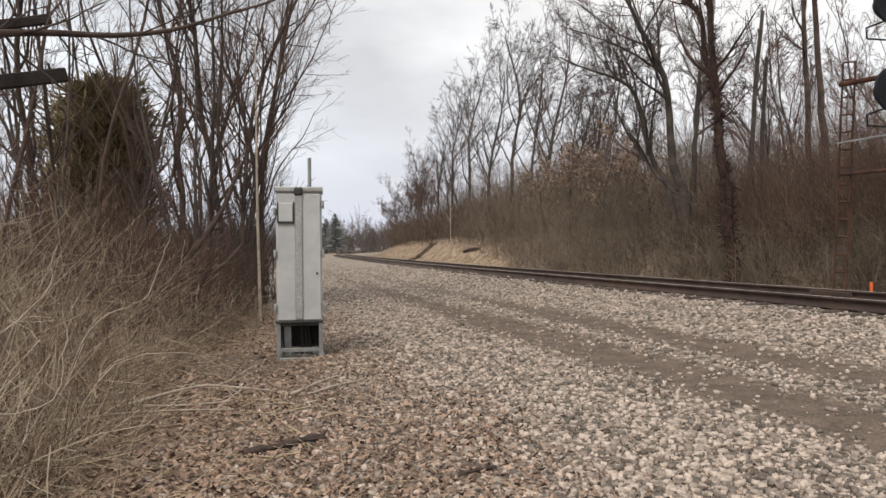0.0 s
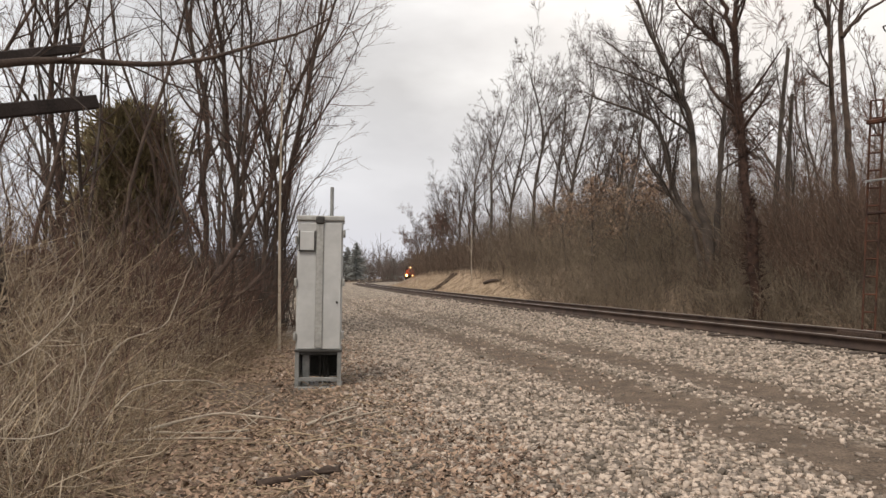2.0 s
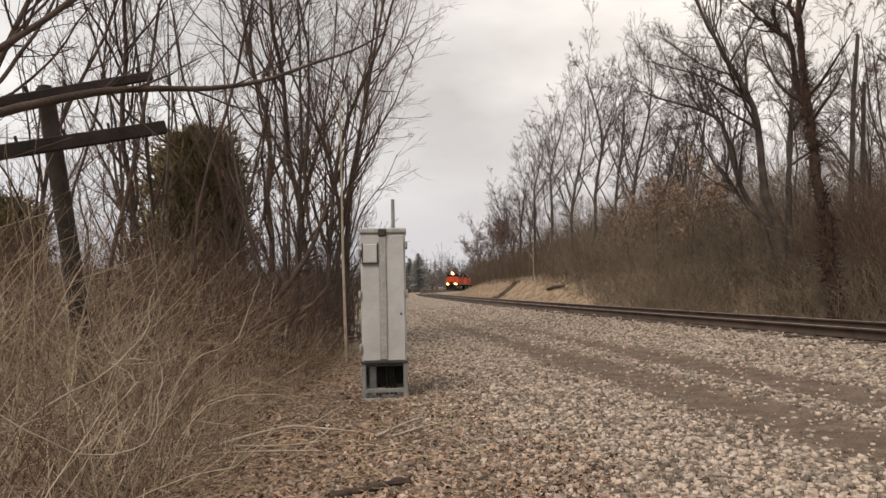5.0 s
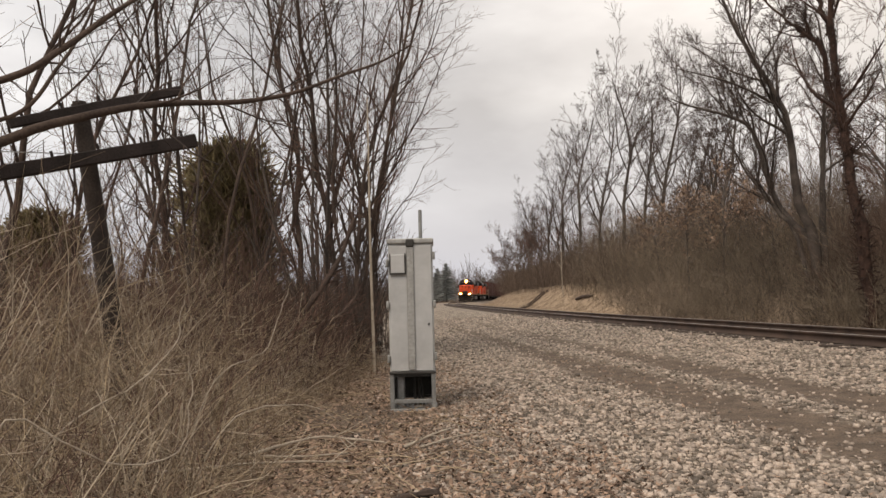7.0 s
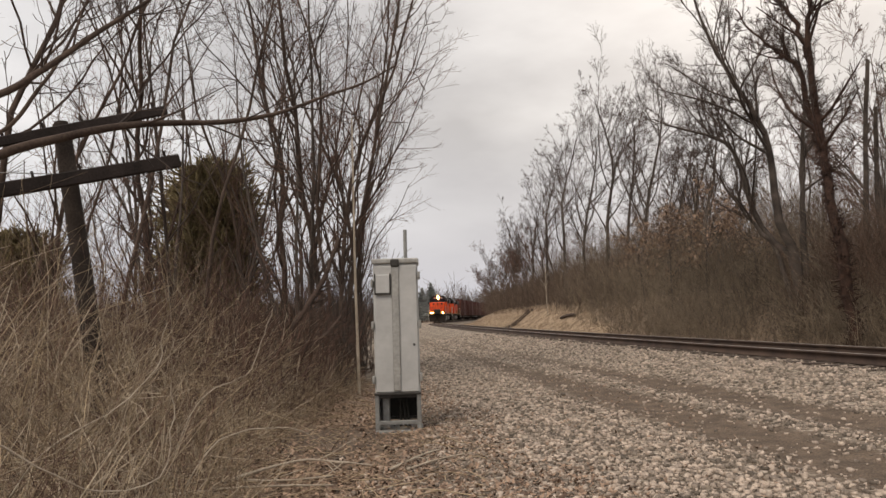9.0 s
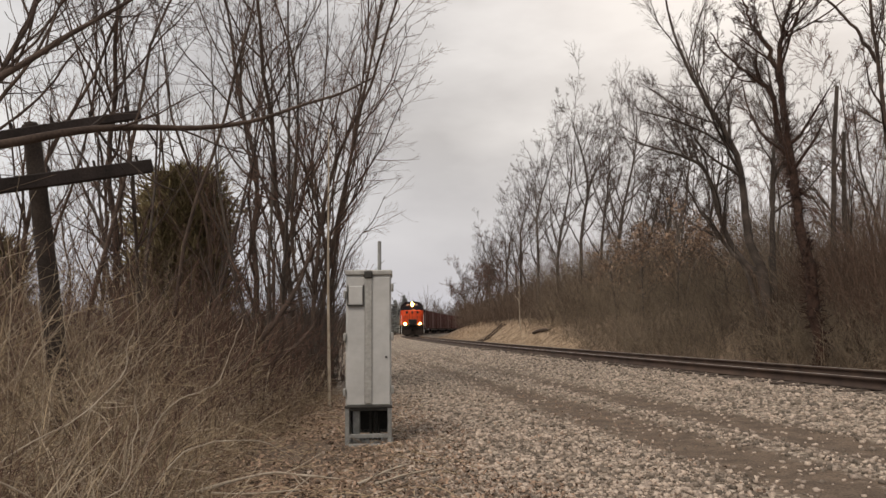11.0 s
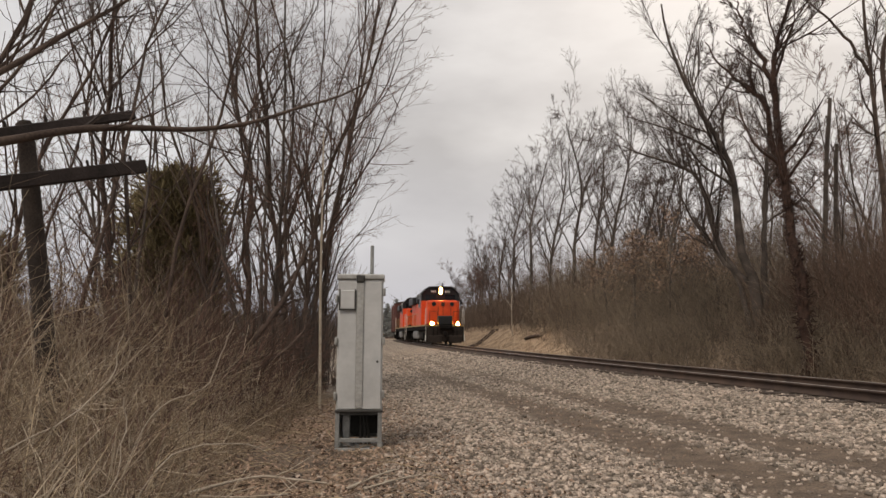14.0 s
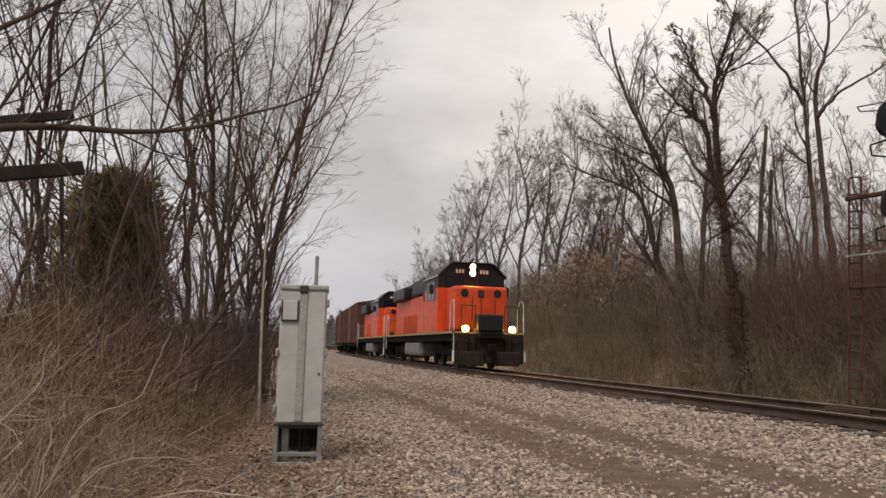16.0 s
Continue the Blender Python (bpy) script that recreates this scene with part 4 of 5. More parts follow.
# ---- signal mast beyond the track ----
def build_signal():
    x, y = bearing(32.7, 17.8)
    z = rest(x, y)
    s = thing("signal_mast", pose(x, y, z), "rusty railway signal mast with ladder and two black heads", "railway signal")
    part("mast", rod((0, 0, -0.4), (0, 0, 7.3 - z), 0.09, 14), MAT_RUST, s)
    part("mast_base", box(-0.25, 0.25, -0.25, 0.25, -0.4, 0.12, 0.03), MAT_RUST, s)
    a = Vector((*bearing(28.45, 18.0), z)) - Vector((x, y, z))
    b = Vector((*bearing(29.2, 18.0), z)) - Vector((x, y, z))
    bm = bmesh.new()
    tops = []
    for p in (a, b):
        t = Vector((p.x + 0.27, p.y - 0.02, 5.24 - z))
        add_rod(bm, (p.x, p.y, -0.3), t, 0.024, 6)
        tops.append(t)
    for k in range(15):
        f = k / 14
        add_rod(bm, a.lerp(tops[0], f) + Vector((0, 0, 0)), b.lerp(tops[1], f), 0.02, 6)
    part("ladder", bm, MAT_RUST, s, "rust-brown steel ladder")
    for zz, w in ((4.81, 0.055), (2.84, 0.035)):
        h = Vector((0, 0, zz - z))
        part("bracket", rod(h, Vector((tops[0].x - 0.1, tops[0].y, zz - z - 0.05)), w, 6), MAT_RUST, s, "orange rusted bracket")
    part("stay_bar", rod((0, 0, 3.58 - z), (tops[0].x - 0.15, tops[0].y, 3.48 - z), 0.022, 6), MAT_GALV, s, "pale stay bar")
    part("brace", rods([(0, 0, 6.78 - z), (-0.95, 0.05, 6.6 - z), (-0.9, 0.05, 6.5 - z), (0, 0, 6.55 - z)], 0.015, 6), MAT_DARKSTEEL, s)
    for zz in (6.22, 4.43):
        fwd = Vector((0.15, -1, 0)).normalized()
        c = Vector((-0.29, -0.2, zz - z))
        part("head_bracket", rod((0, 0, zz - z), c - fwd * 0.2, 0.035, 8), MAT_RUST, s)
        head = part("signal_head", rod(c, c + fwd * 0.07, 0.48, 28), MAT_SIGBLACK, s, "round black signal target")
        part("lamp_case", rod(c - fwd * 0.32, c, 0.24, 18), MAT_SIGBLACK, head)
        bm = bmesh.new()
        for k in range(10):
            w = math.pi * (k / 9)
            px, pz = 0.17 * math.cos(w), 0.17 * math.sin(w)
            add_rod(bm, c + Vector((px, 0, pz)), c + Vector((px, 0, pz)) + fwd * 0.34, 0.03, 5)
        part("hood", bm, MAT_SIGBLACK, head)
        part("lens", rod(c + fwd * 0.06, c + fwd * 0.085, 0.11, 16), MAT_GLASS, head)
        pts = [c + Vector((-0.15, 0.1, -0.36)), c + Vector((-0.52, 0.1, -0.5)), c + Vector((-0.5, 0.1, -0.72)), c + Vector((0.0, 0.15, -0.74))]
        part("cable_loop", rods(pts, 0.02, 6), MAT_SIGBLACK, head)
    fx, fy = bearing(30.8, 17.2)
    fz = rest(fx, fy)
    fl = thing("marker_stake", pose(fx, fy, fz), "orange marker stake beside the track", "marker")
    part("stake", box(-0.03, 0.03, -0.015, 0.015, -0.2, 0.48, 0.005), MAT_FLAG, fl)


build_signal()


# ---- trees ----
def spot(az, d):
    x, y = bearing(az, d)
    return x, y, rest(x, y)


def build_left_trees():
    kinds = [
        tree_meshes(11, 11.5, 0.064, limbs=17, fork=0.18, spread=38, density=0.6, twig=0.003, reach=0.25, sway=0.10, wood=MAT_BARK_DARK, twigs=MAT_TWIG_RED),
        tree_meshes(12, 10.0, 0.042, (0.05, 0), limbs=11, fork=0.2, spread=36, density=0.5, twig=0.003, reach=0.3, sway=0.15, wood=MAT_BARK_DARK),
        tree_meshes(13, 12.5, 0.08, (-0.05, 0), limbs=13, fork=0.22, spread=42, density=0.5, twig=0.003, reach=0.34, sway=0.12, wood=MAT_BARK_DARK),
        tree_meshes(14, 8.5, 0.045, stems=3, limbs=9, fork=0.15, spread=34, density=0.5, twig=0.003, reach=0.25, wood=MAT_BARK, twigs=MAT_TWIG_RED),
        tree_meshes(15, 9.5, 0.045, stems=3, limbs=9, fork=0.15, spread=34, density=0.45, twig=0.003, reach=0.25, wood=MAT_BARK_DARK, twigs=MAT_TWIG),
        tree_meshes(16, 11.0, 0.07, (0.09, 0.0), limbs=18, fork=0.25, spread=40, density=0.6, twig=0.003, reach=0.26, sway=0.05, wood=MAT_BARK_DARK, twigs=MAT_TWIG_RED),
    ]
    rng = random.Random(21)
    lab = ["bare young tree with a dark trunk and reddish twigs", "slender bare sapling with thin dark branches", "bare dark-barked tree with spreading limbs", "bare multi-stemmed thicket tree with reddish twigs", "bare clump of thin grey saplings", "bare reddish tree leaning out over the clearing"]
    # the clump at the edge of the clearing, then the wood behind
    for az, d, k, sc in ((-15.2, 15.0, 0, 1.0), (-16.4, 15.6, 2, 0.9), (-14.0, 17.0, 0, 0.95), (-17.6, 14.6, 1, 1.0), (-16.8, 18.5, 3, 1.1), (-13.7, 19.0, 0, 0.75), (-14.9, 14.4, 1, 1.0), (-18.6, 13.6, 3, 1.1), (-28.0, 15.0, 3, 1.1), (-24.6, 16.5, 3, 1.1), (-34.0, 19.0, 1, 1.1), (-19.3, 16.0, 2, 0.95), (-22.6, 17.0, 0, 0.95), (-26.8, 13.0, 1, 1.0), (-29.0, 17.5, 2, 1.0), (-33.2, 12.5, 1, 1.1), (-35.5, 15.5, 0, 1.0), (-40.5, 14.5, 2, 0.95), (-18.4, 19.0, 1, 1.1), (-23.4, 22.0, 1, 1.2), (-30.2, 23.0, 0, 1.1), (-38.8, 22.0, 1, 1.2)):
        x, y, z = spot(az, d)
        tree_thing(kinds[k], pose(x, y, z, 0, 0, rng.uniform(0, 360)) @ Matrix.Scale(sc, 4), lab[k], "trees of the near wood")
    for az, d, turn in ((-15.6, 15.4, 0), (-14.9, 17.6, -12)):
        x, y, z = spot(az, d)
        tree_thing(kinds[5], pose(x, y, z, 0, 0, turn), lab[5], "trees of the near wood")
    for q in range(8):
        az, d = rng.uniform(-46, -15.5), rng.uniform(25, 60)
        x, y, z = spot(az, d)
        k = rng.randrange(5)
        tree_thing(kinds[k], pose(x, y, z, 0, 0, rng.uniform(0, 360)) @ Matrix.Scale(rng.uniform(0.9, 1.25), 4), lab[k], "trees of the near wood")
    # leaning dead trunk and a thin pale sapling before the clump
    stemline = world_line((-22.6, -5.0, 12), (-20, -1.6, 12.2), (-18, 1.0, 12.4), (-16.5, 3.4, 12.6), (-15.4, 6.4, 12.8))
    arm = world_line((-21.8, -4.4, 12), (-19, -2.8, 12), (-16.8, -1.3, 12), (-15.3, 0.3, 12.2))
    foot = np.array(spot(-22.8, 12))
    v = np.stack([smooth_line(np.concatenate([[foot], q]) - foot, 14) for q in (stemline, arm)])
    r = np.stack([np.linspace(0.085, 0.03, 14), np.linspace(0.05, 0.018, 14)])
    tw = sprout(np.random.default_rng(4), v, r, 12, 0.3, 1, 0.22, 50, 6, 0.16, 0.05)
    lean = thing("leaning_trunk", pose(*foot), "dark dead trunk leaning into the saplings", "tree")
    o = new("trunk", mesh_from("trunk", *join([tubes(v, r, 8), tubes(*tw, 4)]), MAT_BARK_DARK, True))
    o.parent = lean
    x, y, z = spot(-14.0, 12.6)
    v = wander(np.random.default_rng(8), np.array([[0, 0, -0.2]]), np.array([[0.0, 0, 1.0]]), 5.0, 9, 0.006, 0.02)
    thin = thing("pale_sapling", pose(x, y, z), "thin pale straight sapling beside the clearing", "tree")
    o = new("trunk", mesh_from("trunk", *tubes(v, np.linspace(0.03, 0.012, 9)[None], 6), MAT_PALE, True))
    o.parent = thin


build_left_trees()


def build_overhang():
    """A tree out of view whose limbs hang across the clearing's edge."""
    x, y = bearing(-50, 8.4)
    z = rest(x, y)
    ob = thing("overhanging_tree", pose(x, y, z), "dark bare tree reaching out long low limbs", "tree")
    base = np.array([x, y, z])
    trunk = np.array([[x, y, z - 0.3], [x + 0.1, y, 1.6], [x + 0.1, y + 0.1, 3.0], [x + 0.3, y, 5.0], [x + 0.2, y, 7.0]]) - base
    limb1 = smooth_line(np.concatenate([[trunk[1] + base + (0, 0, 0.4)], world_line((-39.5, 11.4, 8.2), (-35.2, 13.2, 8.2), (-31.5, 14.3, 8.2), (-28, 14.8, 8.3), (-24, 15.1, 8.4), (-20, 15.9, 8.5), (-16.5, 17.2, 8.6), (-13.2, 18.3, 8.7), (-10.6, 19.6, 8.8))]), 30) - base
    limb2 = smooth_line(np.concatenate([[trunk[2] + base], world_line((-40, 15.2, 7.8), (-36.5, 17.6, 7.8), (-33.2, 20.4, 7.9), (-30.5, 22.4, 8.0), (-27, 25, 8.2))]), 30) - base
    limb3 = smooth_line(np.concatenate([[trunk[2] + base], world_line((-40, 12.6, 8.0), (-36.5, 16.6, 8.0), (-34.4, 20.6, 8.1), (-33.0, 25, 8.2))]), 30) - base
    limbs = np.stack([limb1, limb2, limb3])
    rad = np.stack([np.linspace(0.055, 0.009, 30), np.linspace(0.042, 0.014, 30), np.linspace(0.026, 0.009, 30)])
    rng = np.random.default_rng(31)
    b1 = sprout(rng, limbs, rad, 16, 0.3, 1.0, 0.22, 50, 7, 0.14, 0.04, 0.4)
    b2 = sprout(rng, *b1, 4, 0.2, 1.0, 0.5, 42, 5, 0.15, 0.03, 0.6)
    o = new("trunk", mesh_from("trunk", *join([tubes(smooth_line(trunk, 12)[None], np.linspace(0.2, 0.1, 12)[None], 10), tubes(limbs, rad, 8)]), MAT_BARK_DARK, True))
    o.parent = ob
    c = new("crown", mesh_from("crown", *join([tubes(*b1, 4), tubes(*b2, 3)]), MAT_TWIG))
    c.parent = ob


build_overhang()


def build_cedar(az, d, h, w, seed):
    x, y, z = spot(az, d)
    rng = np.random.default_rng(seed)
    ob = thing("cedar_tree", pose(x, y, z), "dense dull brown-green cedar among bare saplings", "tree")
    part("trunk", rod((0, 0, -0.2), (0, 0, h * 0.9), 0.11, 8, 0.02), MAT_BARK_DARK, ob)
    n = 1300
    t = rng.uniform(0.04, 1.0, n) ** 0.8
    a = rng.uniform(0, 2 * np.pi, n)
    reach = w * np.minimum(1.0, 1.75 * (1 - t) ** 0.55 + 0.04) * rng.uniform(0.55, 1.08, n) * (1 + 0.16 * np.sin(3 * a + 7 * t))
    start = np.stack([0 * t, 0 * t, t * h * 0.92], axis=1)
    way = np.stack([np.cos(a), np.sin(a), 0.35 + 0.9 * t], axis=1)
    l1 = wander(rng, start, way, reach * 1.15, 5, 0.1, 0.05)
    r1 = np.broadcast_to(np.linspace(0.014, 0.006, 5), (n, 5))
    l2, r2 = sprout(rng, l1, np.array(r1), 13, 0.3, 1.0, 0.3, 38, 2, 0.12, 0.05, 1.0, 0.015)
    me = mesh_from("crown", *join([tubes(l1, np.array(r1), 3), tubes(l2, r2, 3)]), MAT_CEDAR)
    o = new("crown", me)
    o.parent = ob


build_cedar(-24.9, 19, 5.5, 1.5, 41)
build_cedar(-37.5, 26, 4.6, 1.5, 42)


def build_right_trees():
    big = stemmed_tree(58, [
        [(-0.2, -0.4), (-0.25, 1.3), (-0.4, 3.1), (-0.55, 4.7), (-0.66, 6.1), (-0.78, 8.3), (-0.7, 9.4), (-0.55, 10.1), (-0.1, 11.6)],
        [(-0.66, 6.1), (-0.95, 7.0), (-1.06, 8.2), (-1.5, 8.8), (-1.8, 9.2), (-2.4, 10.0), (-2.8, 10.9)],
        [(-0.78, 8.3), (-1.1, 9.6), (-1.5, 10.4), (-1.7, 11.6)]], [(0.2, 0.035), (0.1, 0.02), (0.09, 0.02)], 22.5, limbs=14, lo=0.4, reach=0.25, vine=True, wood=MAT_VINE)
    multi = stemmed_tree(52, [
        [(0.1, -0.4), (0.0, 2.4), (-0.35, 3.6), (-0.5, 4.8), (-0.6, 6.4), (-1.1, 7.8), (-1.5, 8.7), (-2.1, 9.9), (-2.5, 11.2), (-2.8, 12.8)],
        [(0.1, -0.4), (-0.1, 2.4), (-0.6, 3.0), (-1.2, 4.2), (-1.75, 6.5), (-2.5, 7.2), (-3.4, 7.6), (-4.6, 8.2)],
        [(0.2, -0.4), (0.3, 2.6), (0.35, 4.6), (0.5, 6.6), (0.7, 8.4), (0.45, 10.6)],
        [(0.0, -0.4), (-0.5, 2.6), (-1.4, 4.0), (-2.3, 5.6), (-2.6, 7.0)]], [(0.2, 0.03), (0.17, 0.025), (0.15, 0.025), (0.11, 0.02)], 17.9, limbs=14, lo=0.4, reach=0.3, wood=MAT_BARK)
    twin = stemmed_tree(62, [
        [(0, -0.4), (-0.05, 3.0), (-0.1, 6.0), (-0.25, 9.5), (-0.4, 13.5)],
        [(-0.22, 8.6), (-0.9, 10.0), (-1.9, 11.3), (-2.6, 12.5)]], [(0.15, 0.03), (0.07, 0.015)], 27.0, limbs=9, lo=0.45, reach=0.2, wood=MAT_BARK_DARK)
    mate = stemmed_tree(63, [
        [(0, -0.4), (-0.1, 3.0), (-0.3, 6.0), (-0.35, 9.5), (0.1, 11.2), (0.2, 14.0)],
        [(-0.34, 8.2), (0.3, 8.9), (1.6, 9.5), (2.9, 10.3)]], [(0.17, 0.03), (0.07, 0.015)], 28.0, limbs=9, lo=0.45, reach=0.2, wood=MAT_BARK_DARK)
    kinds = [
        tree_meshes(53, 14.0, 0.21, limbs=17, fork=0.28, spread=38, density=1.0, twig=0.008, reach=0.40, sway=0.07),
        tree_meshes(54, 13.0, 0.19, (0.05, 0), limbs=16, fork=0.26, spread=42, density=1.0, twig=0.008, reach=0.44, sway=0.08),
        tree_meshes(55, 12.0, 0.15, (-0.07, 0), stems=2, limbs=10, fork=0.3, spread=38, density=1.0, twig=0.008, reach=0.38, sway=0.08),
        tree_meshes(56, 9.0, 0.07, stems=2, limbs=9, fork=0.2, spread=32, density=0.9, twig=0.007, sway=0.09, twigs=MAT_TWIG_RED),
        tree_meshes(57, 16.0, 0.16, (0.02, 0), limbs=9, fork=0.45, spread=34, density=0.8, twig=0.006, wood=MAT_BARK_DARK),
    ]
    lab = ["tall bare grey tree with a broad crown of fine twigs", "bare grey tree with wide spreading limbs", "bare forked grey tree on the bank", "small bare reddish tree in the brush", "tall straight bare tree with high limbs"]
    x, y, z = spot(22.5, 23)
    tree_thing(big, pose(x, y, z), "tall bare tree with a vine-covered dark trunk", "trees on the bank")
    x, y, z = spot(18.7, 28)
    tree_thing(multi, pose(x, y, z, 0, 0, 0), "bare tree of several curved grey stems", "trees on the bank")
    for me, az, d in ((twin, 27.1, 28), (mate, 28.2, 28.6)):
        x, y, z = spot(az, d)
        tree_thing(me, pose(x, y, z), lab[4], "trees on the bank")
    rng = random.Random(5)
    for az, d, k, sc in ((5.3, 56, 0, 1.12), (8.2, 52, 1, 1.08), (6.9, 60, 0, 1.0), (2.3, 64, 0, 1.08), (3.6, 60, 1, 1.05), (0.9, 78, 0, 1.1), (-0.3, 92, 1, 1.1), (-1.4, 105, 0, 0.9), (-2.2, 118, 1, 0.8), (10.2, 46, 2, 0.9), (11.6, 44, 1, 0.8), (1.6, 76, 2, 0.9), (-0.9, 98, 2, 0.9), (-2.9, 122, 3, 1.2), (-2.2, 104, 3, 1.2), (-1.6, 96, 3, 1.1), (-3.2, 128, 2, 1.0), (-0.6, 88, 3, 1.1), (0.3, 82, 3, 1.0), (1.8, 70, 3, 1.0), (-2.6, 114, 2, 1.0), (-3.4, 136, 3, 1.4), (13.2, 40, 2, 1.0), (24.8, 36, 3, 1.2), (31.5, 30, 0, 0.75), (34.0, 24, 4, 0.9), (30.0, 34, 3, 1.2), (10.2, 62, 0, 0.85), (25.8, 40, 3, 1.3), (26.4, 33, 3, 1.1), (20.0, 40, 3, 1.2), (33.5, 33, 3, 1.2)):
        x, y, z = spot(az, d)
        tree_thing(kinds[k], pose(x, y, z, 0, 0, rng.uniform(0, 360)) @ Matrix.Scale(sc, 4), lab[k], "trees on the bank")
    for q in range(11):
        y = rng.uniform(42, 135)
        u = rng.uniform(13, 34)
        x = float(np.interp(y, LINE_Y, LINE_X)) + u
        k = rng.choice([0, 1, 2, 3, 3, 3])
        tree_thing(kinds[k], pose(x, y, rest(x, y), 0, 0, rng.uniform(0, 360)) @ Matrix.Scale(rng.uniform(0.45, 0.7), 4), lab[k], "trees on the bank")
    rng2 = np.random.default_rng(91)
    t0, r0 = wander(rng2, np.array([[0, 0, -0.2]]), np.array([[0, 0, 1.0]]), 5.0, 9, 0.05, 0.03), np.linspace(0.06, 0.012, 9)[None]
    t1, r1 = sprout(rng2, t0, r0, 16, 0.2, 1, 0.4, 55, 7, 0.12, 0.02)
    t2, r2 = sprout(rng2, t1, r1, 6, 0.2, 1, 0.45, 45, 5, 0.12, 0.0)
    ends = t2[:, 1:].reshape(-1, 3)
    ends = np.repeat(ends, 4, axis=0) + rng2.normal(0, 0.09, (len(ends) * 4, 3))
    a, b = rng2.normal(0, 0.075, (len(ends), 3)), rng2.normal(0, 0.05, (len(ends), 3))
    lv = np.stack([ends, ends + a, ends + b], axis=1).reshape(-1, 3)
    leafy = (mesh_from("trunk", *join([tubes(t0, r0, 7), tubes(t1, r1, 5), tubes(t2, r2, 3)]), MAT_BARK), mesh_from("crown", lv, np.arange(len(lv)).reshape(-1, 3), MAT_LEAF))
    for az, d, sc in ((10.2, 40, 1.0), (12.6, 37, 1.1), (8.2, 45, 0.95), (14.6, 41, 0.9), (16.2, 36, 0.8), (11.4, 42, 0.9)):
        x, y, z = spot(az, d)
        tree_thing(leafy, pose(x, y, z, 0, 0, az * 50) @ Matrix.Scale(sc, 4), "small tree still holding dry rust-brown leaves", "leafy saplings", "leafy_sapling")
    for az, d, top, seed in ((0.9, 64, 4.6, 6), (5.0, 56, 5.0, 7)):
        x, y, z = spot(az, d)
        v = wander(np.random.default_rng(seed), np.array([[0, 0, -0.3]]), np.array([[-0.1, 0, 1.0]]), top, 9, 0.05, 0.03)
        r = np.linspace(0.045, 0.015, 9)[None]
        st = sprout(np.random.default_rng(seed), v, r, 7, 0.4, 1, 0.25, 35, 5, 0.1, 0.05)
        b = thing("birch_sapling", pose(x, y, z), "slim pale birch stem in the brush", "tree", "pale stems")
        o = new("trunk", mesh_from("trunk", *join([tubes(v, r, 7), tubes(*st, 4)]), MAT_PALE, True))
        o.parent = b
    # broken dead trunks
    for az, d, top, seed in ((23.1, 30, 10.0, 3), (24.2, 30.5, 8.4, 4)):
        x, y, z = spot(az, d)
        v = wander(np.random.default_rng(seed), np.array([[0, 0, -0.3]]), np.array([[-0.04, 0, 1.0]]), top + 0.3 - z, 10, 0.03, 0.03)
        r = np.linspace(0.12, 0.07, 10)[None]
        st = sprout(np.random.default_rng(seed), v, r, 3, 0.6, 0.95, 0.08, 30, 4, 0.05, 0.1, 0.6)
        s = thing("dead_snag", pose(x, y, z), "broken dead trunk with no crown", "tree", "dead snags")
        o = new("trunk", mesh_from("trunk", *join([tubes(v, r, 8), tubes(*st, 5)]), MAT_BARK, True))
        o.parent = s


build_right_trees()


# ---- brush, grass and distant woods ----
def stems(seed, x, y, lengths, tilt, k, wig, up, radius, sub, sub_ratio, sides=3, lift=0.0, sub_k=2, angle=40):
    rng = np.random.default_rng(seed)
    n = len(x)
    start = np.stack([x, y, height(x, y) - 0.05 + lift], axis=1)
    a = rng.uniform(0, 2 * np.pi, n)
    t = np.abs(rng.normal(0, tilt, n))
    way = np.stack([np.cos(a) * t, np.sin(a) * t, np.ones(n)], axis=1)
    l1 = wander(rng, start, way, lengths, k, wig, up)
    r1 = np.broadcast_to(radius, (n,))[:, None] * np.linspace(1, 0.35, k)[None]
    pieces = [tubes(l1, r1, sides)]
    if sub:
        pieces.append(tubes(*sprout(rng, l1, r1, sub, 0.2, 0.95, sub_ratio, angle, sub_k, 0.12, 0.03, 0.6, float(np.min(radius)) * 0.5), 3))
    return join(pieces)


def stuff(name, geometry, mat, label, category):
    return tagged(new(name, mesh_from(name, *geometry, mat)), label, category, kind="stuff")


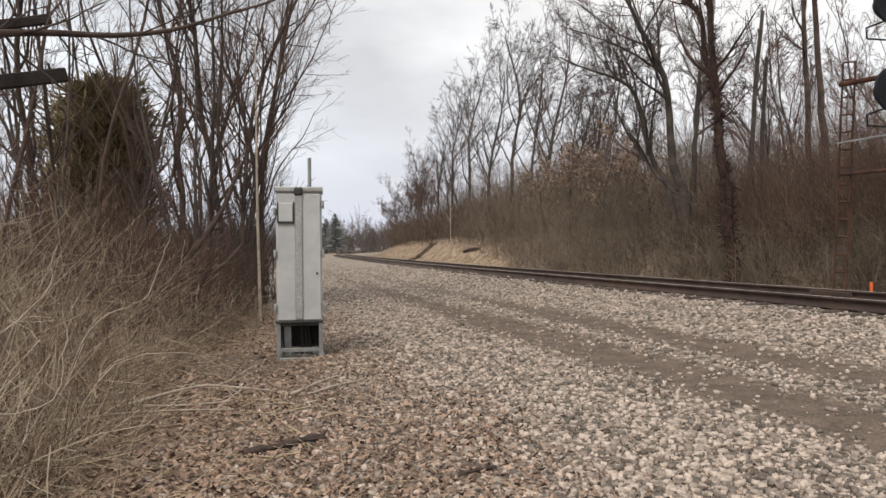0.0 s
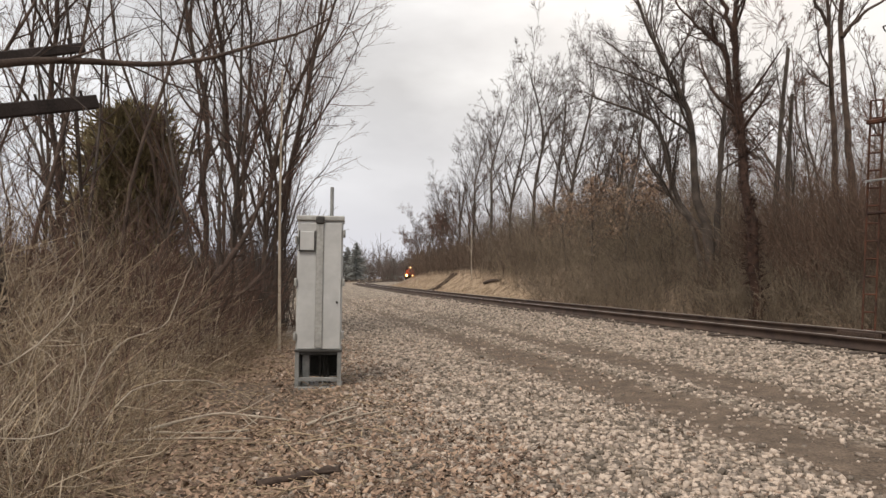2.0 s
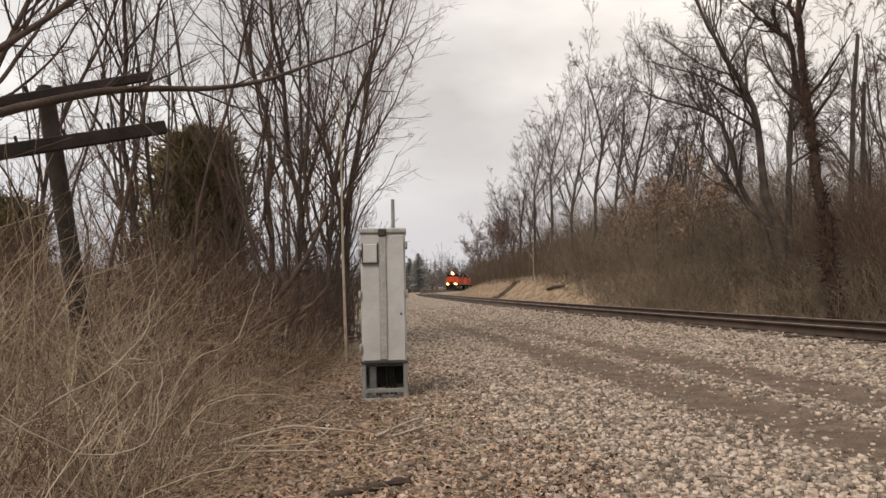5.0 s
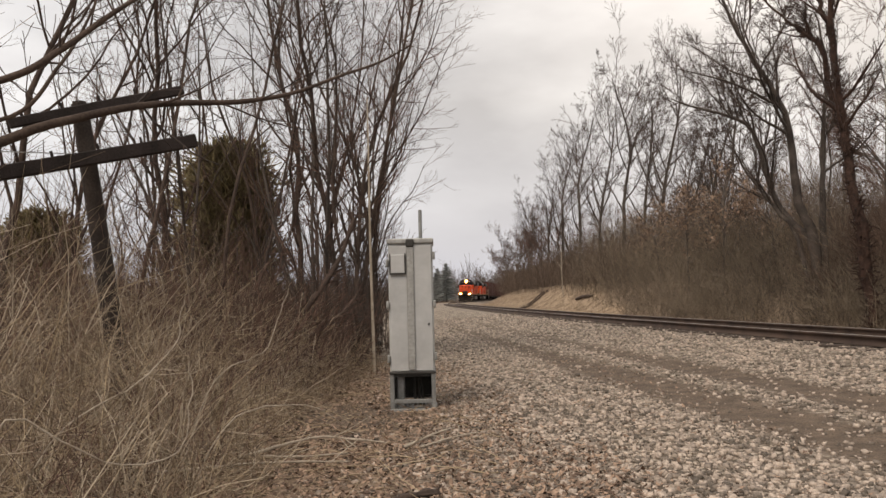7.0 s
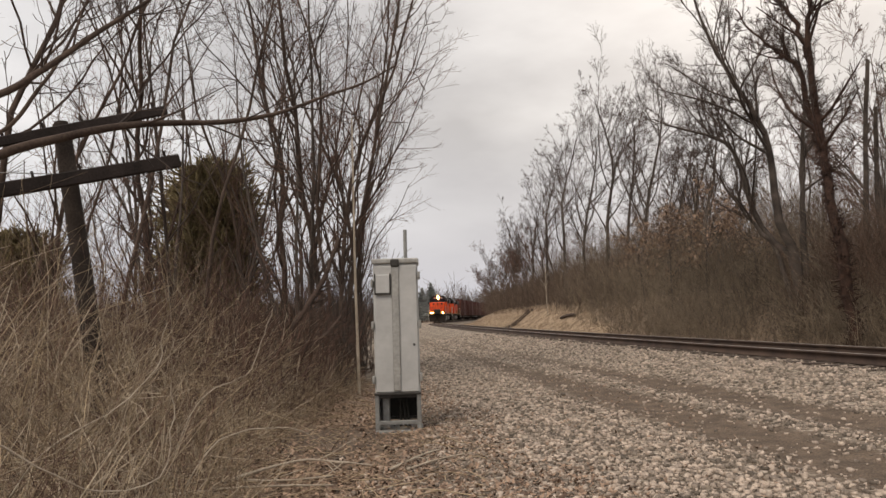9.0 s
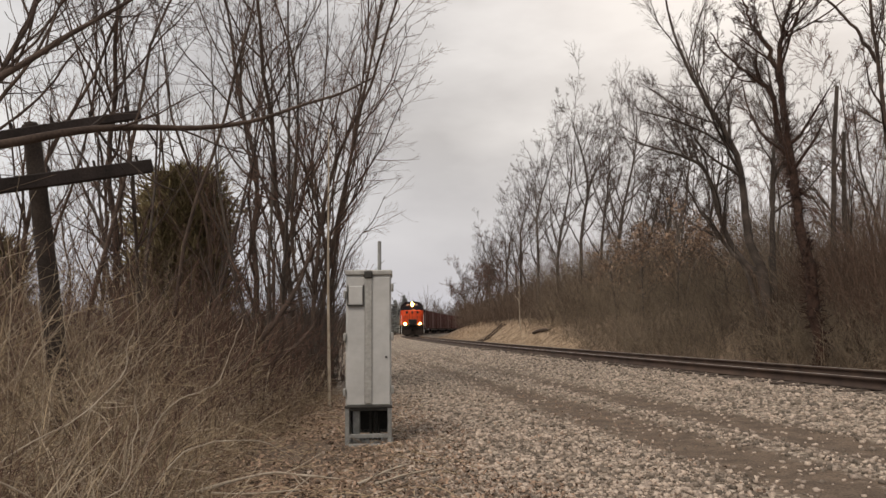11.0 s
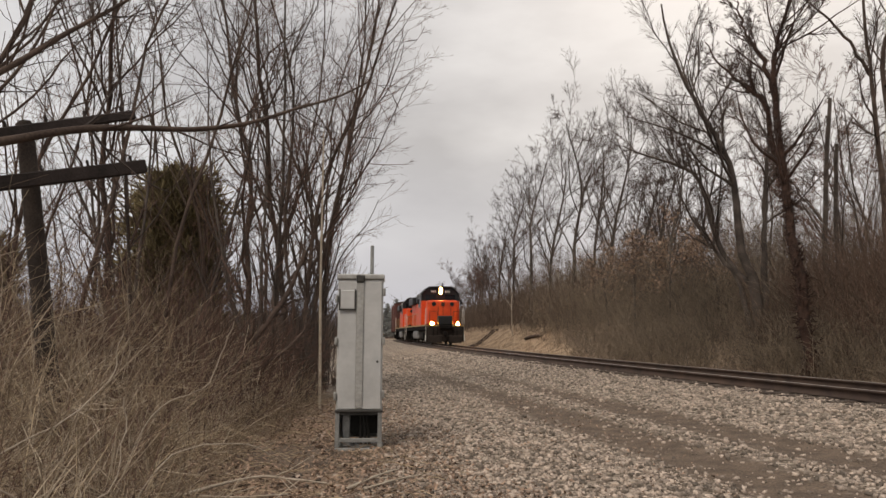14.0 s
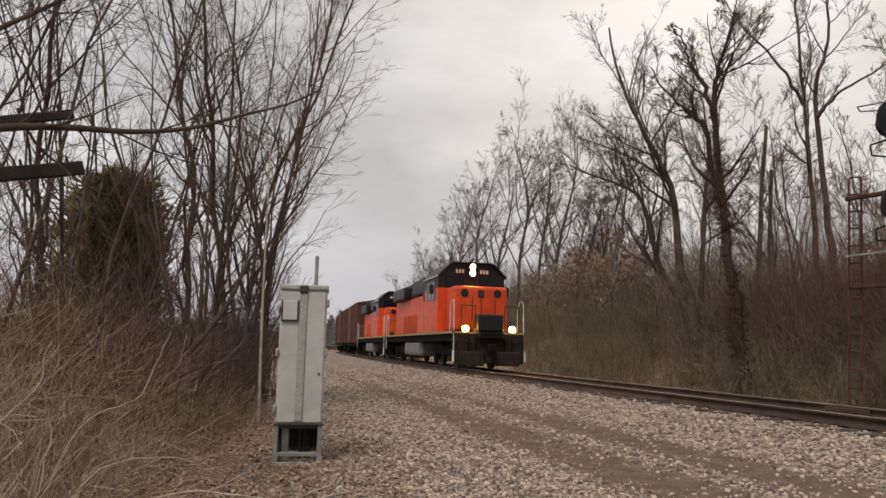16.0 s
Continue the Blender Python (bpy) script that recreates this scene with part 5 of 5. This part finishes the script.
def build_brush():
    rng = np.random.default_rng(61)
    def margin(y):
        """Where the brush meets the clearing."""
        return np.interp(y, [2.0, 3.7, 5.9, 8.2, 13.7, 20.0], [-1.6, -1.85, -2.4, -2.9, -3.4, -4.2])

    # fine dull tangle, then the coarser pale canes that stand out of it
    n = 1250
    y = rng.uniform(1.6, 14, n)
    edge = margin(y)
    x = edge - rng.exponential(2.2, n) + 0.1
    keep = x > -11
    x, y, edge = x[keep], y[keep], edge[keep]
    ln = np.clip(0.5 + 0.75 * (edge - x), 0.35, 2.2) * rng.uniform(0.5, 1.25, len(x))
    dry = stems(62, x, y, ln, 1.6, 6, 0.24, 0.0, rng.uniform(0.003, 0.006, len(x)), 8, 0.5, sub_k=3, angle=58)
    m = 520
    yy = 2.2 + 11 * rng.uniform(0, 1, m) ** 1.2
    xx = margin(yy) - 0.15 - rng.exponential(1.5, m)
    canes = stems(72, xx, yy, np.clip(0.5 + 0.8 * (margin(yy) - xx), 0.4, 2.5) * rng.uniform(0.6, 1.2, m), 1.35, 6, 0.12, -0.01, rng.uniform(0.004, 0.0075, m), 7, 0.42, 4, sub_k=3, angle=50)
    stuff("pale_canes", canes, MAT_CANE, "pale arching canes in the brush", "brush")
    m = 450
    yy = rng.uniform(2.2, 13, m)
    xx = margin(yy) - 0.2 - rng.exponential(2.4, m)
    rosy = stems(74, xx, yy, np.clip(0.5 + 0.5 * (-1.9 - xx), 0.4, 2.0) * rng.uniform(0.6, 1.3, m), 0.8, 6, 0.2, -0.02, rng.uniform(0.003, 0.006, m), 7, 0.45, sub_k=3, angle=52)
    m = 420
    yy = rng.uniform(8, 17, m)
    xx = margin(yy) - 0.3 - rng.exponential(2.6, m)
    tall = stems(75, xx, yy, np.clip(1.2 + 0.6 * (-3.0 - xx), 1.2, 3.2) * rng.uniform(0.6, 1.15, m), 0.5, 7, 0.2, 0.0, rng.uniform(0.005, 0.011, m), 9, 0.42, sub_k=4, angle=50)
    rosy = join([rosy, tall])
    stuff("red_brambles", rosy, MAT_TWIG_RED, "dark reddish brambles among the dry stems", "brush")
    m = 1300
    yy = rng.uniform(9, 48, m)
    xx = np.interp(yy, LINE_Y, LINE_X) - rng.uniform(14.5, 40, m)
    thick = stems(73, xx, yy, rng.uniform(1.6, 4.2, m), 0.5, 7, 0.22, 0.02, rng.uniform(0.008, 0.016, m), 9, 0.42, angle=50)
    m = 260
    yy = rng.uniform(12.5, 19, m)
    xx = margin(yy) - 0.2 - rng.exponential(1.0, m)
    fill = stems(76, xx, yy, rng.uniform(1.2, 3.4, m), 0.16, 7, 0.15, 0.03, rng.uniform(0.005, 0.014, m), 7, 0.36, 5, sub_k=4, angle=45)
    stuff("edge_saplings", fill, MAT_BARK, "thin grey-brown saplings crowding the clump", "brush")
    stuff("wood_thicket", thick, MAT_THICKET, "reddish-brown thicket under the bare trees", "brush")
    stuff("dry_brush", dry, MAT_STEM, "tangle of dry tan stems and brambles", "brush")
    n = 4300
    y = rng.uniform(8, 55, n)
    x = np.interp(y, LINE_Y, LINE_X) - rng.uniform(13, 44, n)
    ln = rng.uniform(0.8, 3.5, n) * np.clip((np.abs(offset(x, y)) - 11.5) / 3, 0.35, 1.0)
    back = stems(63, x, y, ln, 0.4, 5, 0.13, 0.0, rng.uniform(0.006, 0.012, n), 5, 0.5)
    stuff("wood_edge_brush", back, MAT_BANK, "grey-brown undergrowth along the wood's edge", "brush")
    n = 2600
    y = rng.uniform(55, 190, n)
    x = np.interp(y, LINE_Y, LINE_X) - rng.uniform(13, 50, n)
    far = stems(64, x, y, rng.uniform(1.2, 2.8, n) * np.clip((-offset(x, y) - 9) / 8, 0.8, 1.9), 0.35, 4, 0.12, 0.0, 0.018, 4, 0.5)
    stuff("roadside_brush", far, MAT_BANK, "bare brush along the far roadside", "brush")
    # the bank beyond the track
    n = 5600
    y = rng.uniform(3, 62, n)
    u = 4.3 + rng.exponential(6.5, n)
    x = np.interp(y, LINE_Y, LINE_X) + u
    bare = (u < np.interp(y, [36, 46, 58], [4.4, 6.0, 7.4]) + 0.5 * np.sin(y * 0.9)) & (y > 37)
    x, y, u = x[~bare], y[~bare], u[~bare]
    ln = rng.uniform(0.8, 2.6, len(x)) * np.clip((u - 3) / 3.5, 0.3, 1.25) * (1 + 0.35 * np.sin(y * 0.9 + u * 0.4) * np.sin(u * 0.55 - y * 0.31)) * np.interp(y, [0, 25, 40], [1.0, 1.1, 1.45])
    # rounded bushes standing out of the rest
    q = 150
    cy, cu = rng.uniform(6, 60, q), 4.6 + rng.exponential(3.2, q)
    ok = (cy < 36) | (cu > 8)
    cy, cu = cy[ok], cu[ok]
    size = rng.uniform(0.5, 1.25, len(cy))
    gy, gu = (np.repeat(c, 34) + rng.normal(0, 0.42, len(cy) * 34) * np.repeat(size, 34) for c in (cy, cu))
    gl = np.repeat(size, 34) * rng.uniform(0.9, 2.0, len(gy))
    x, y, ln = np.concatenate([x, np.interp(gy, LINE_Y, LINE_X) + gu]), np.concatenate([y, gy]), np.concatenate([ln, gl])
    bank = stems(65, x, y, ln, 0.7, 4, 0.22, 0.0, rng.uniform(0.007, 0.013, len(x)), 6, 0.55)
    stuff("bank_brush", bank, MAT_BANK, "dense grey-brown bare brush on the bank", "brush")
    n = 3400
    y = 52 + 150 * rng.uniform(0, 1, n) ** 1.3
    u = np.where(y < 118, 7.6, 9.0) + rng.exponential(6.5, n)
    x = np.interp(y, LINE_Y, LINE_X) + u
    bank2 = stems(66, x, y, rng.uniform(1.6, 4.2, n) * np.interp(y, [60, 100, 140], [0.85, 1.05, 1.1]), 0.5, 4, 0.17, 0.0, 0.02, 7, 0.5)
    stuff("far_bank_brush", bank2, MAT_FARBANK, "bare brush on the far bank", "brush")
    n = 1700
    y = rng.uniform(36, 105, n)
    u = rng.uniform(11, 30, n)
    x = np.interp(y, LINE_Y, LINE_X) + u
    deep = stems(78, x, y, rng.uniform(3.0, 7.5, n), 0.25, 5, 0.14, 0.03, rng.uniform(0.012, 0.03, n), 9, 0.4, angle=42)
    stuff("bank_understorey", deep, MAT_FARBANK, "dark bare saplings filling the wood on the bank", "brush")
    n = 2200
    y = rng.uniform(8, 34, n)
    u = rng.uniform(9, 26, n)
    x = np.interp(y, LINE_Y, LINE_X) + u
    red = stems(67, x, y, rng.uniform(2.0, 4.2, n) * np.interp(y, [8, 16, 22, 40], [1.25, 1.15, 0.8, 0.5]), 0.22, 5, 0.09, 0.03, rng.uniform(0.008, 0.016, n), 7, 0.4)
    m = 2300
    yy = rng.uniform(9, 27, m)
    uu = rng.uniform(5.6, 13, m)
    near = stems(77, np.interp(yy, LINE_Y, LINE_X) + uu, yy, rng.uniform(2.3, 5.4, m) * np.clip((uu - 3.8) / 3.0, 0.6, 1.0) * np.interp(yy, [9, 20, 27], [1.1, 1.0, 0.6]), 0.3, 6, 0.14, 0.02, rng.uniform(0.007, 0.015, m), 8, 0.42, angle=42)
    red = join([red, near])
    stuff("red_thicket", red, MAT_THICKET, "reddish-brown thicket of upright saplings", "brush")
    # straw on the cut slope
    n = 9000
    y = rng.uniform(28, 110, n)
    u = rng.uniform(3.6, 10.5, n)
    x = np.interp(y, LINE_Y, LINE_X) + u
    low = u < np.interp(y, [36, 46, 58, 110], [4.6, 6.4, 8.6, 8.8])
    x, y = x[low], y[low]
    n = len(x)
    straw = stems(68, x, y, rng.uniform(0.1, 0.4, n), 0.9, 3, 0.15, -0.1, 0.012, 0, 0)
    stuff("slope_grass", straw, MAT_GRASS, "pale dead grass on the cut slope", "grass")
    # woods far off
    n = 2600
    a = rng.uniform(-24, 6, n)
    d = rng.uniform(228, 330, n)
    x, y = EYE[0] + d * np.sin(np.radians(a)), EYE[1] + d * np.cos(np.radians(a))
    woods = stems(69, x, y, rng.uniform(6.0, 12.5, n) * rng.uniform(0.55, 1.15, n), 0.3, 4, 0.12, 0.02, 0.08, 9, 0.45)
    stuff("distant_woods", woods, MAT_FAR, "hazy bare woods on the horizon", "woods")


build_brush()


def build_far_conifers():
    rng = np.random.default_rng(71)
    for az, d, h in ((-8.2, 222, 12.0), (-8.9, 230, 11.0), (-5.3, 275, 9.0)):
        x, y, z = spot(az, d)
        ob = thing("far_conifer", pose(x, y, z), "conifer far off beyond the bend, greyed for haze", "tree", "far conifers")
        part("trunk", rod((0, 0, -0.3), (0, 0, h * 0.8), 0.16, 6, 0.04), MAT_BARK_DARK, ob)
        n = 420
        t = rng.uniform(0.08, 1, n)
        a = rng.uniform(0, 2 * np.pi, n)
        start = np.stack([0 * t, 0 * t, t * h], axis=1)
        way = np.stack([np.cos(a), np.sin(a), 0 * a + 0.05], axis=1)
        l1 = wander(rng, start, way, h * 0.42 * (1.05 - t) ** 0.8 * rng.uniform(0.6, 1.15, n), 4, 0.1, -0.03)
        o = new("crown", mesh_from("crown", *tubes(l1, np.broadcast_to(np.linspace(0.16, 0.05, 4), (n, 4)), 4), MAT_PINE_HAZED))
        o.parent = ob


build_far_conifers()


# ---- loose things on the ground ----
def stick(name, rows, r0, r1, mat, label, k=13):
    """A fallen branch along ground places (x, y, height over the ground)."""
    p = np.array([(x, y, rest(x, y) + h) for x, y, h in rows])
    base = p[0].copy()
    line = smooth_line(p - base, k)[None]
    rad = np.linspace(r0, r1, k)[None] * np.random.default_rng(k).uniform(0.7, 1.25, (1, k))
    tw = sprout(np.random.default_rng(int(abs(p[0, 0]) * 1000) % 997), line, rad, 3, 0.3, 0.9, 0.3, 35, 4, 0.08, 0.0)
    ob = new(name, mesh_from(name, *join([tubes(line, rad, 7), tubes(*tw, 4)]), mat, True))
    ob.matrix_world = pose(*base)
    tagged(ob, label, "branch")


def build_loose():
    log = "rotten dark branch lying on the gravel"
    stick("fallen_branch", [(-1.22, 4.25, 0.03), (-1.02, 4.36, 0.04), (-0.86, 4.52, 0.04), (-0.78, 4.60, 0.02)], 0.022, 0.03, MAT_ROT, log)
    stick("fallen_branch", [(0.08, 3.78, 0.02), (0.2, 3.84, 0.03), (0.3, 3.93, 0.02)], 0.014, 0.01, MAT_ROT, log)
    pale = "pale dead branch on the leaf litter"
    for rows, r in (([(-1.3, 6.0, 0.03), (-1.12, 6.5, 0.05), (-0.98, 6.9, 0.03)], 0.014), ([(-1.15, 6.0, 0.03), (-0.95, 6.25, 0.05), (-0.72, 6.6, 0.03)], 0.012), ([(-2.5, 5.4, 0.06), (-2.1, 6.0, 0.1), (-1.75, 6.1, 0.08), (-1.5, 6.25, 0.03)], 0.014), ([(-2.4, 5.6, 0.03), (-2.0, 5.5, 0.05), (-1.7, 5.75, 0.03)], 0.01), ([(-2.9, 4.9, 0.05), (-2.2, 5.05, 0.1), (-1.6, 5.4, 0.03)], 0.012), ([(-1.3, 5.2, 0.02), (-1.05, 5.5, 0.03), (-0.9, 5.55, 0.02)], 0.009)):
        stick("fallen_branch", rows, r, r * 0.5, MAT_PALE, pale)
    # timbers on the cut slope
    def slope(y, u):
        x = float(np.interp(y, LINE_Y, LINE_X)) + u * 1.02
        return x, y, rest(x, y)

    a, b = slope(57.8, 6.5), slope(54.8, 6.9)
    mid = ((b[0] - a[0]) / 2, (b[1] - a[1]) / 2, (b[2] - a[2]) / 2 + 0.2)
    bark = np.array([[(0, 0, 0.12), mid, (b[0] - a[0], b[1] - a[1], b[2] - a[2] + 0.14)]], dtype=float)
    o = new("slope_log", mesh_from("slope_log", *tubes(smooth_line(bark[0], 7)[None], np.array([[0.10, 0.13, 0.12, 0.11, 0.12, 0.09, 0.06]]), 9), MAT_ROT, True))
    o.matrix_world = pose(*a)
    tagged(o, "dark fallen log on the grassy cut slope", "log")
    for y0, y1 in ((70, 75), (71.6, 76.4)):
        a, b = slope(y0, 4.4), slope(y1, 7.9)
        k = 8
        pts = np.array([(a[0] + (b[0] - a[0]) * f, a[1] + (b[1] - a[1]) * f) for f in np.linspace(0, 1, k)])
        zs = height(pts[:, 0], pts[:, 1]) + 0.08
        line = np.concatenate([pts, zs[:, None]], axis=1) - np.array(a)
        o = new("slope_timber", mesh_from("slope_timber", *tubes(line[None], np.full((1, k), 0.085), 6), MAT_ROT, True))
        o.matrix_world = pose(*a)
        tagged(o, "old dark timber lying up the cut slope", "timber")
    # pale bent canes in the brush
    for rows in (((-40, -8.0, 3.6), (-36, -9.4, 3.6), (-32.5, -11.2, 3.7), (-28, -10.8, 3.8), (-27.2, -7.0, 3.9), (-27.5, -4.5, 3.9)), ((-37, -9, 4.2), (-32, -5.4, 4.2), (-29, -2.2, 4.3), (-28.3, 1.0, 4.3)), ((-26, -6, 5.4), (-22, -3.8, 5.4), (-20.2, 0.4, 5.4)), ((-25, -9, 4.6), (-20, -8.0, 4.8), (-15.5, -9.6, 5.2))):
        p = world_line(*rows)
        foot = np.array([p[0, 0] - 0.3, p[0, 1], rest(p[0, 0] - 0.3, p[0, 1])])
        line = smooth_line(np.concatenate([[foot], p]) - foot, 22)[None]
        line = line + np.cumsum(np.random.default_rng(int(-rows[0][0] * 10)).normal(0, 0.012, line.shape), axis=1) * np.linspace(0, 1, 22)[None, :, None]
        o = new("bent_cane", mesh_from("bent_cane", *tubes(line, np.linspace(0.0055, 0.0025, 22)[None], 6), MAT_PALE, True))
        o.matrix_world = pose(*foot)
        tagged(o, "pale bent cane arching out of the brush", "cane")


build_loose()


def build_stones():
    """Crushed stone and dead leaves, piece by piece near the viewpoint."""
    rng = np.random.default_rng(81)
    bm = bmesh.new()
    bmesh.ops.create_cube(bm, size=1.35)
    bv = np.array([v.co[:] for v in bm.verts])
    bf = np.array([[v.index for v in f.verts] for f in bm.faces])
    bm.free()

    def scatter(x, y, size, sink, flat):
        n = len(x)
        s = size[:, None] * rng.uniform(0.65, 1.25, (n, 3)) * np.array([1, 1, flat])
        jit = rng.uniform(0.55, 1.3, (n, len(bv), 3))
        a, b = rng.uniform(0, 2 * np.pi, n), rng.normal(0, 0.55, n)
        v = bv[None] * jit * s[:, None]
        v = np.stack([v[..., 0] * np.cos(b)[:, None] + v[..., 2] * np.sin(b)[:, None], v[..., 1], -v[..., 0] * np.sin(b)[:, None] + v[..., 2] * np.cos(b)[:, None]], axis=-1)
        v = np.stack([v[..., 0] * np.cos(a)[:, None] - v[..., 1] * np.sin(a)[:, None], v[..., 0] * np.sin(a)[:, None] + v[..., 1] * np.cos(a)[:, None], v[..., 2]], axis=-1)
        z = height(x, y) + size * sink
        v += np.stack([x, y, z], axis=-1)[:, None]
        f = (np.arange(n)[:, None, None] * len(bv) + bf[None]).reshape(-1, 4)
        return v.reshape(-1, 3), f

    n = 112000
    d = 2.2 + 40 * rng.uniform(0, 1, n) ** 2.1
    az = np.radians(rng.uniform(-24, 36, n))
    x, y = d * np.sin(az), d * np.cos(az)
    u = offset(x, y)
    w = np.where(u < -2.0, 1.0, 0.55)
    w = w * (1 - 0.97 * np.maximum(np.exp(-((u + 5.5) / 0.55) ** 4), np.exp(-((u + 4.15) / 0.45) ** 4)) * np.interp(y, [0, 12, 24], [1, 0.93, 0.5]))
    patch = 0.5 + 0.25 * np.sin(2.3 * x + 1.1 * y + 0.5) * np.sin(1.7 * y - 0.9 * x) + 0.25 * np.sin(5.1 * x - 2.2 * y) * np.sin(3.7 * y + 1.9 * x)
    w = w * np.interp(u + 0.7 * (patch - 0.5), [-9.6, -8.8, -8.3, -7.7], [0.10, 0.42, 0.75, 1.0])
    w = np.where((u > -6.3) & (u < -3.5), w * (0.7 + 0.5 * patch), w)
    w = np.where((x < -1.75 - 0.12 * (y - 4)) | (u > 2.6), 0.0, w)
    w = np.where(np.abs(np.abs(u) - 0.755) < 0.1, 0, w)
    w = w * (1 - 0.85 * np.exp(-(((x + 2.2) / 0.8) ** 2 + ((y - 7.6) / 1.1) ** 2)))
    keep = rng.uniform(0, 1, n) < w
    x, y, u = x[keep], y[keep], u[keep]
    size = (0.0095 + 0.025 * rng.uniform(0, 1, len(x)) ** 2.0) * np.where(u > -3.4, 1.1, 1.0) * np.interp(np.hypot(x, y), [8, 40], [1.0, 1.5])
    g = scatter(x, y, size, 0.25, 0.75)
    stuff("gravel", g, MAT_STONE, "loose pale crushed stone", "gravel")
    # twigs lying in the litter
    n = 900
    x, y = rng.uniform(-3.4, 0.6, n), 2.4 + 9 * rng.uniform(0, 1, n) ** 1.2
    ok = offset(x, y) < -8.3 + rng.normal(0, 0.35, n)
    x, y = x[ok], y[ok]
    n = len(x)
    a = rng.uniform(0, 2 * np.pi, n)
    start = np.stack([x, y, height(x, y) + rng.uniform(0.015, 0.05, n)], axis=1)
    tw = wander(rng, start, np.stack([np.cos(a), np.sin(a), rng.normal(0, 0.08, n)], axis=1), rng.uniform(0.08, 0.5, n), 6, 0.16, 0.0)
    tw[:, :, 2] = np.maximum(tw[:, :, 2], height(tw[:, :, 0], tw[:, :, 1]) + 0.012)
    rad = rng.uniform(0.002, 0.006, n)[:, None] * np.linspace(1, 0.5, 6)
    stuff("ground_twigs", tubes(tw, rad, 4), MAT_STEM, "broken twigs strewn over the litter", "twigs")
    # leaves
    n = 52000
    x, y = rng.uniform(-3.6, 1.9, n), 2.3 + 12 * rng.uniform(0, 1, n) ** 1.4
    u = offset(x, y)
    p = np.clip((-u - 7.4) / 1.6, 0, 0.95) + 1.3 * np.exp(-(((x - 0.05) / 0.4) ** 2 + ((y - 4.2) / 1.2) ** 2)) + 0.04
    p = p * (1 - 0.8 * np.exp(-(((x + 2.3) / 0.7) ** 2 + ((y - 7.6) / 1.1) ** 2)))
    keep = rng.uniform(0, 1, n) < p
    x, y = x[keep], y[keep]
    n = len(x)
    quad = np.array([(-1, 0, 0.25), (-0.2, -0.6, -0.15), (1, 0, 0.3), (0.1, 0.65, 0.0)])
    a = rng.uniform(0, 2 * np.pi, n)
    tilt = rng.normal(0, 0.35, (n, 2))
    s = rng.uniform(0.010, 0.030, n)
    v = quad[None] * s[:, None, None] * rng.uniform(0.8, 1.2, (n, 4, 3))
    v[..., 2] += v[..., 0] * tilt[:, :1] + v[..., 1] * tilt[:, 1:]
    v = np.stack([v[..., 0] * np.cos(a)[:, None] - v[..., 1] * np.sin(a)[:, None], v[..., 0] * np.sin(a)[:, None] + v[..., 1] * np.cos(a)[:, None], v[..., 2]], axis=-1)
    v += np.stack([x, y, height(x, y) + rng.uniform(0.008, 0.034, n)], axis=-1)[:, None]
    q = np.arange(n)[:, None] * 4
    f = np.concatenate([q + np.array([[0, 1, 2]]), q + np.array([[0, 2, 3]])])
    stuff("leaf_litter", (v.reshape(-1, 3), f), MAT_LEAF, "scattered dry brown leaves", "leaves")


build_stones()


# ---- what moves ----
LAMP_T = [0.0, 2.5, 3.5, 4.5, 6.8, 8.0, 10.0, 12.5, 13.0, 14.0, 15.0, 16.0]
LAMP_Y = [256, 221, 206.5, 191.5, 158, 141, 112.5, 78.0, 71.2, 58.0, 45.0, 32.0]


def motions():
    """The train rolls along the curve; its wheels turn with the way it covers."""
    curve = np.polyfit(LAMP_T, [line_s(y) for y in LAMP_Y], 4)

    def front(t):
        return float(np.polyval(curve, t)) - 3.2

    def at(s, pin0, pin1):
        p, q = track_point(s + pin0), track_point(s + pin1)
        d = (p - q) / np.linalg.norm(p - q)
        o = p + d * pin0
        return pose(o[0], o[1], RAIL_Z, 0, 0, math.degrees(math.atan2(d[1], d[0])))

    times = [k * 0.5 for k in range(33)]
    back = 0.0
    for ob, length, a, b in [(LEAD, 18.7, 4.1, 14.7), (SECOND, 18.7, 4.1, 14.7)] + [(c, 17.4, 2.6, 14.7) for c in CARS]:
        walk(ob, [(t, at(front(t) + back, a, b)) for t in times])
        back += length
    ticks = [k / FPS for k in range(16 * FPS + 1)]
    for w, x, r in LEAD_WHEELS + SECOND_WHEELS:
        walk(w, [(t, pose(x, 0, r, 0, math.degrees((front(0) - front(t)) / r) % 360.0, 0)) for t in ticks])


motions()
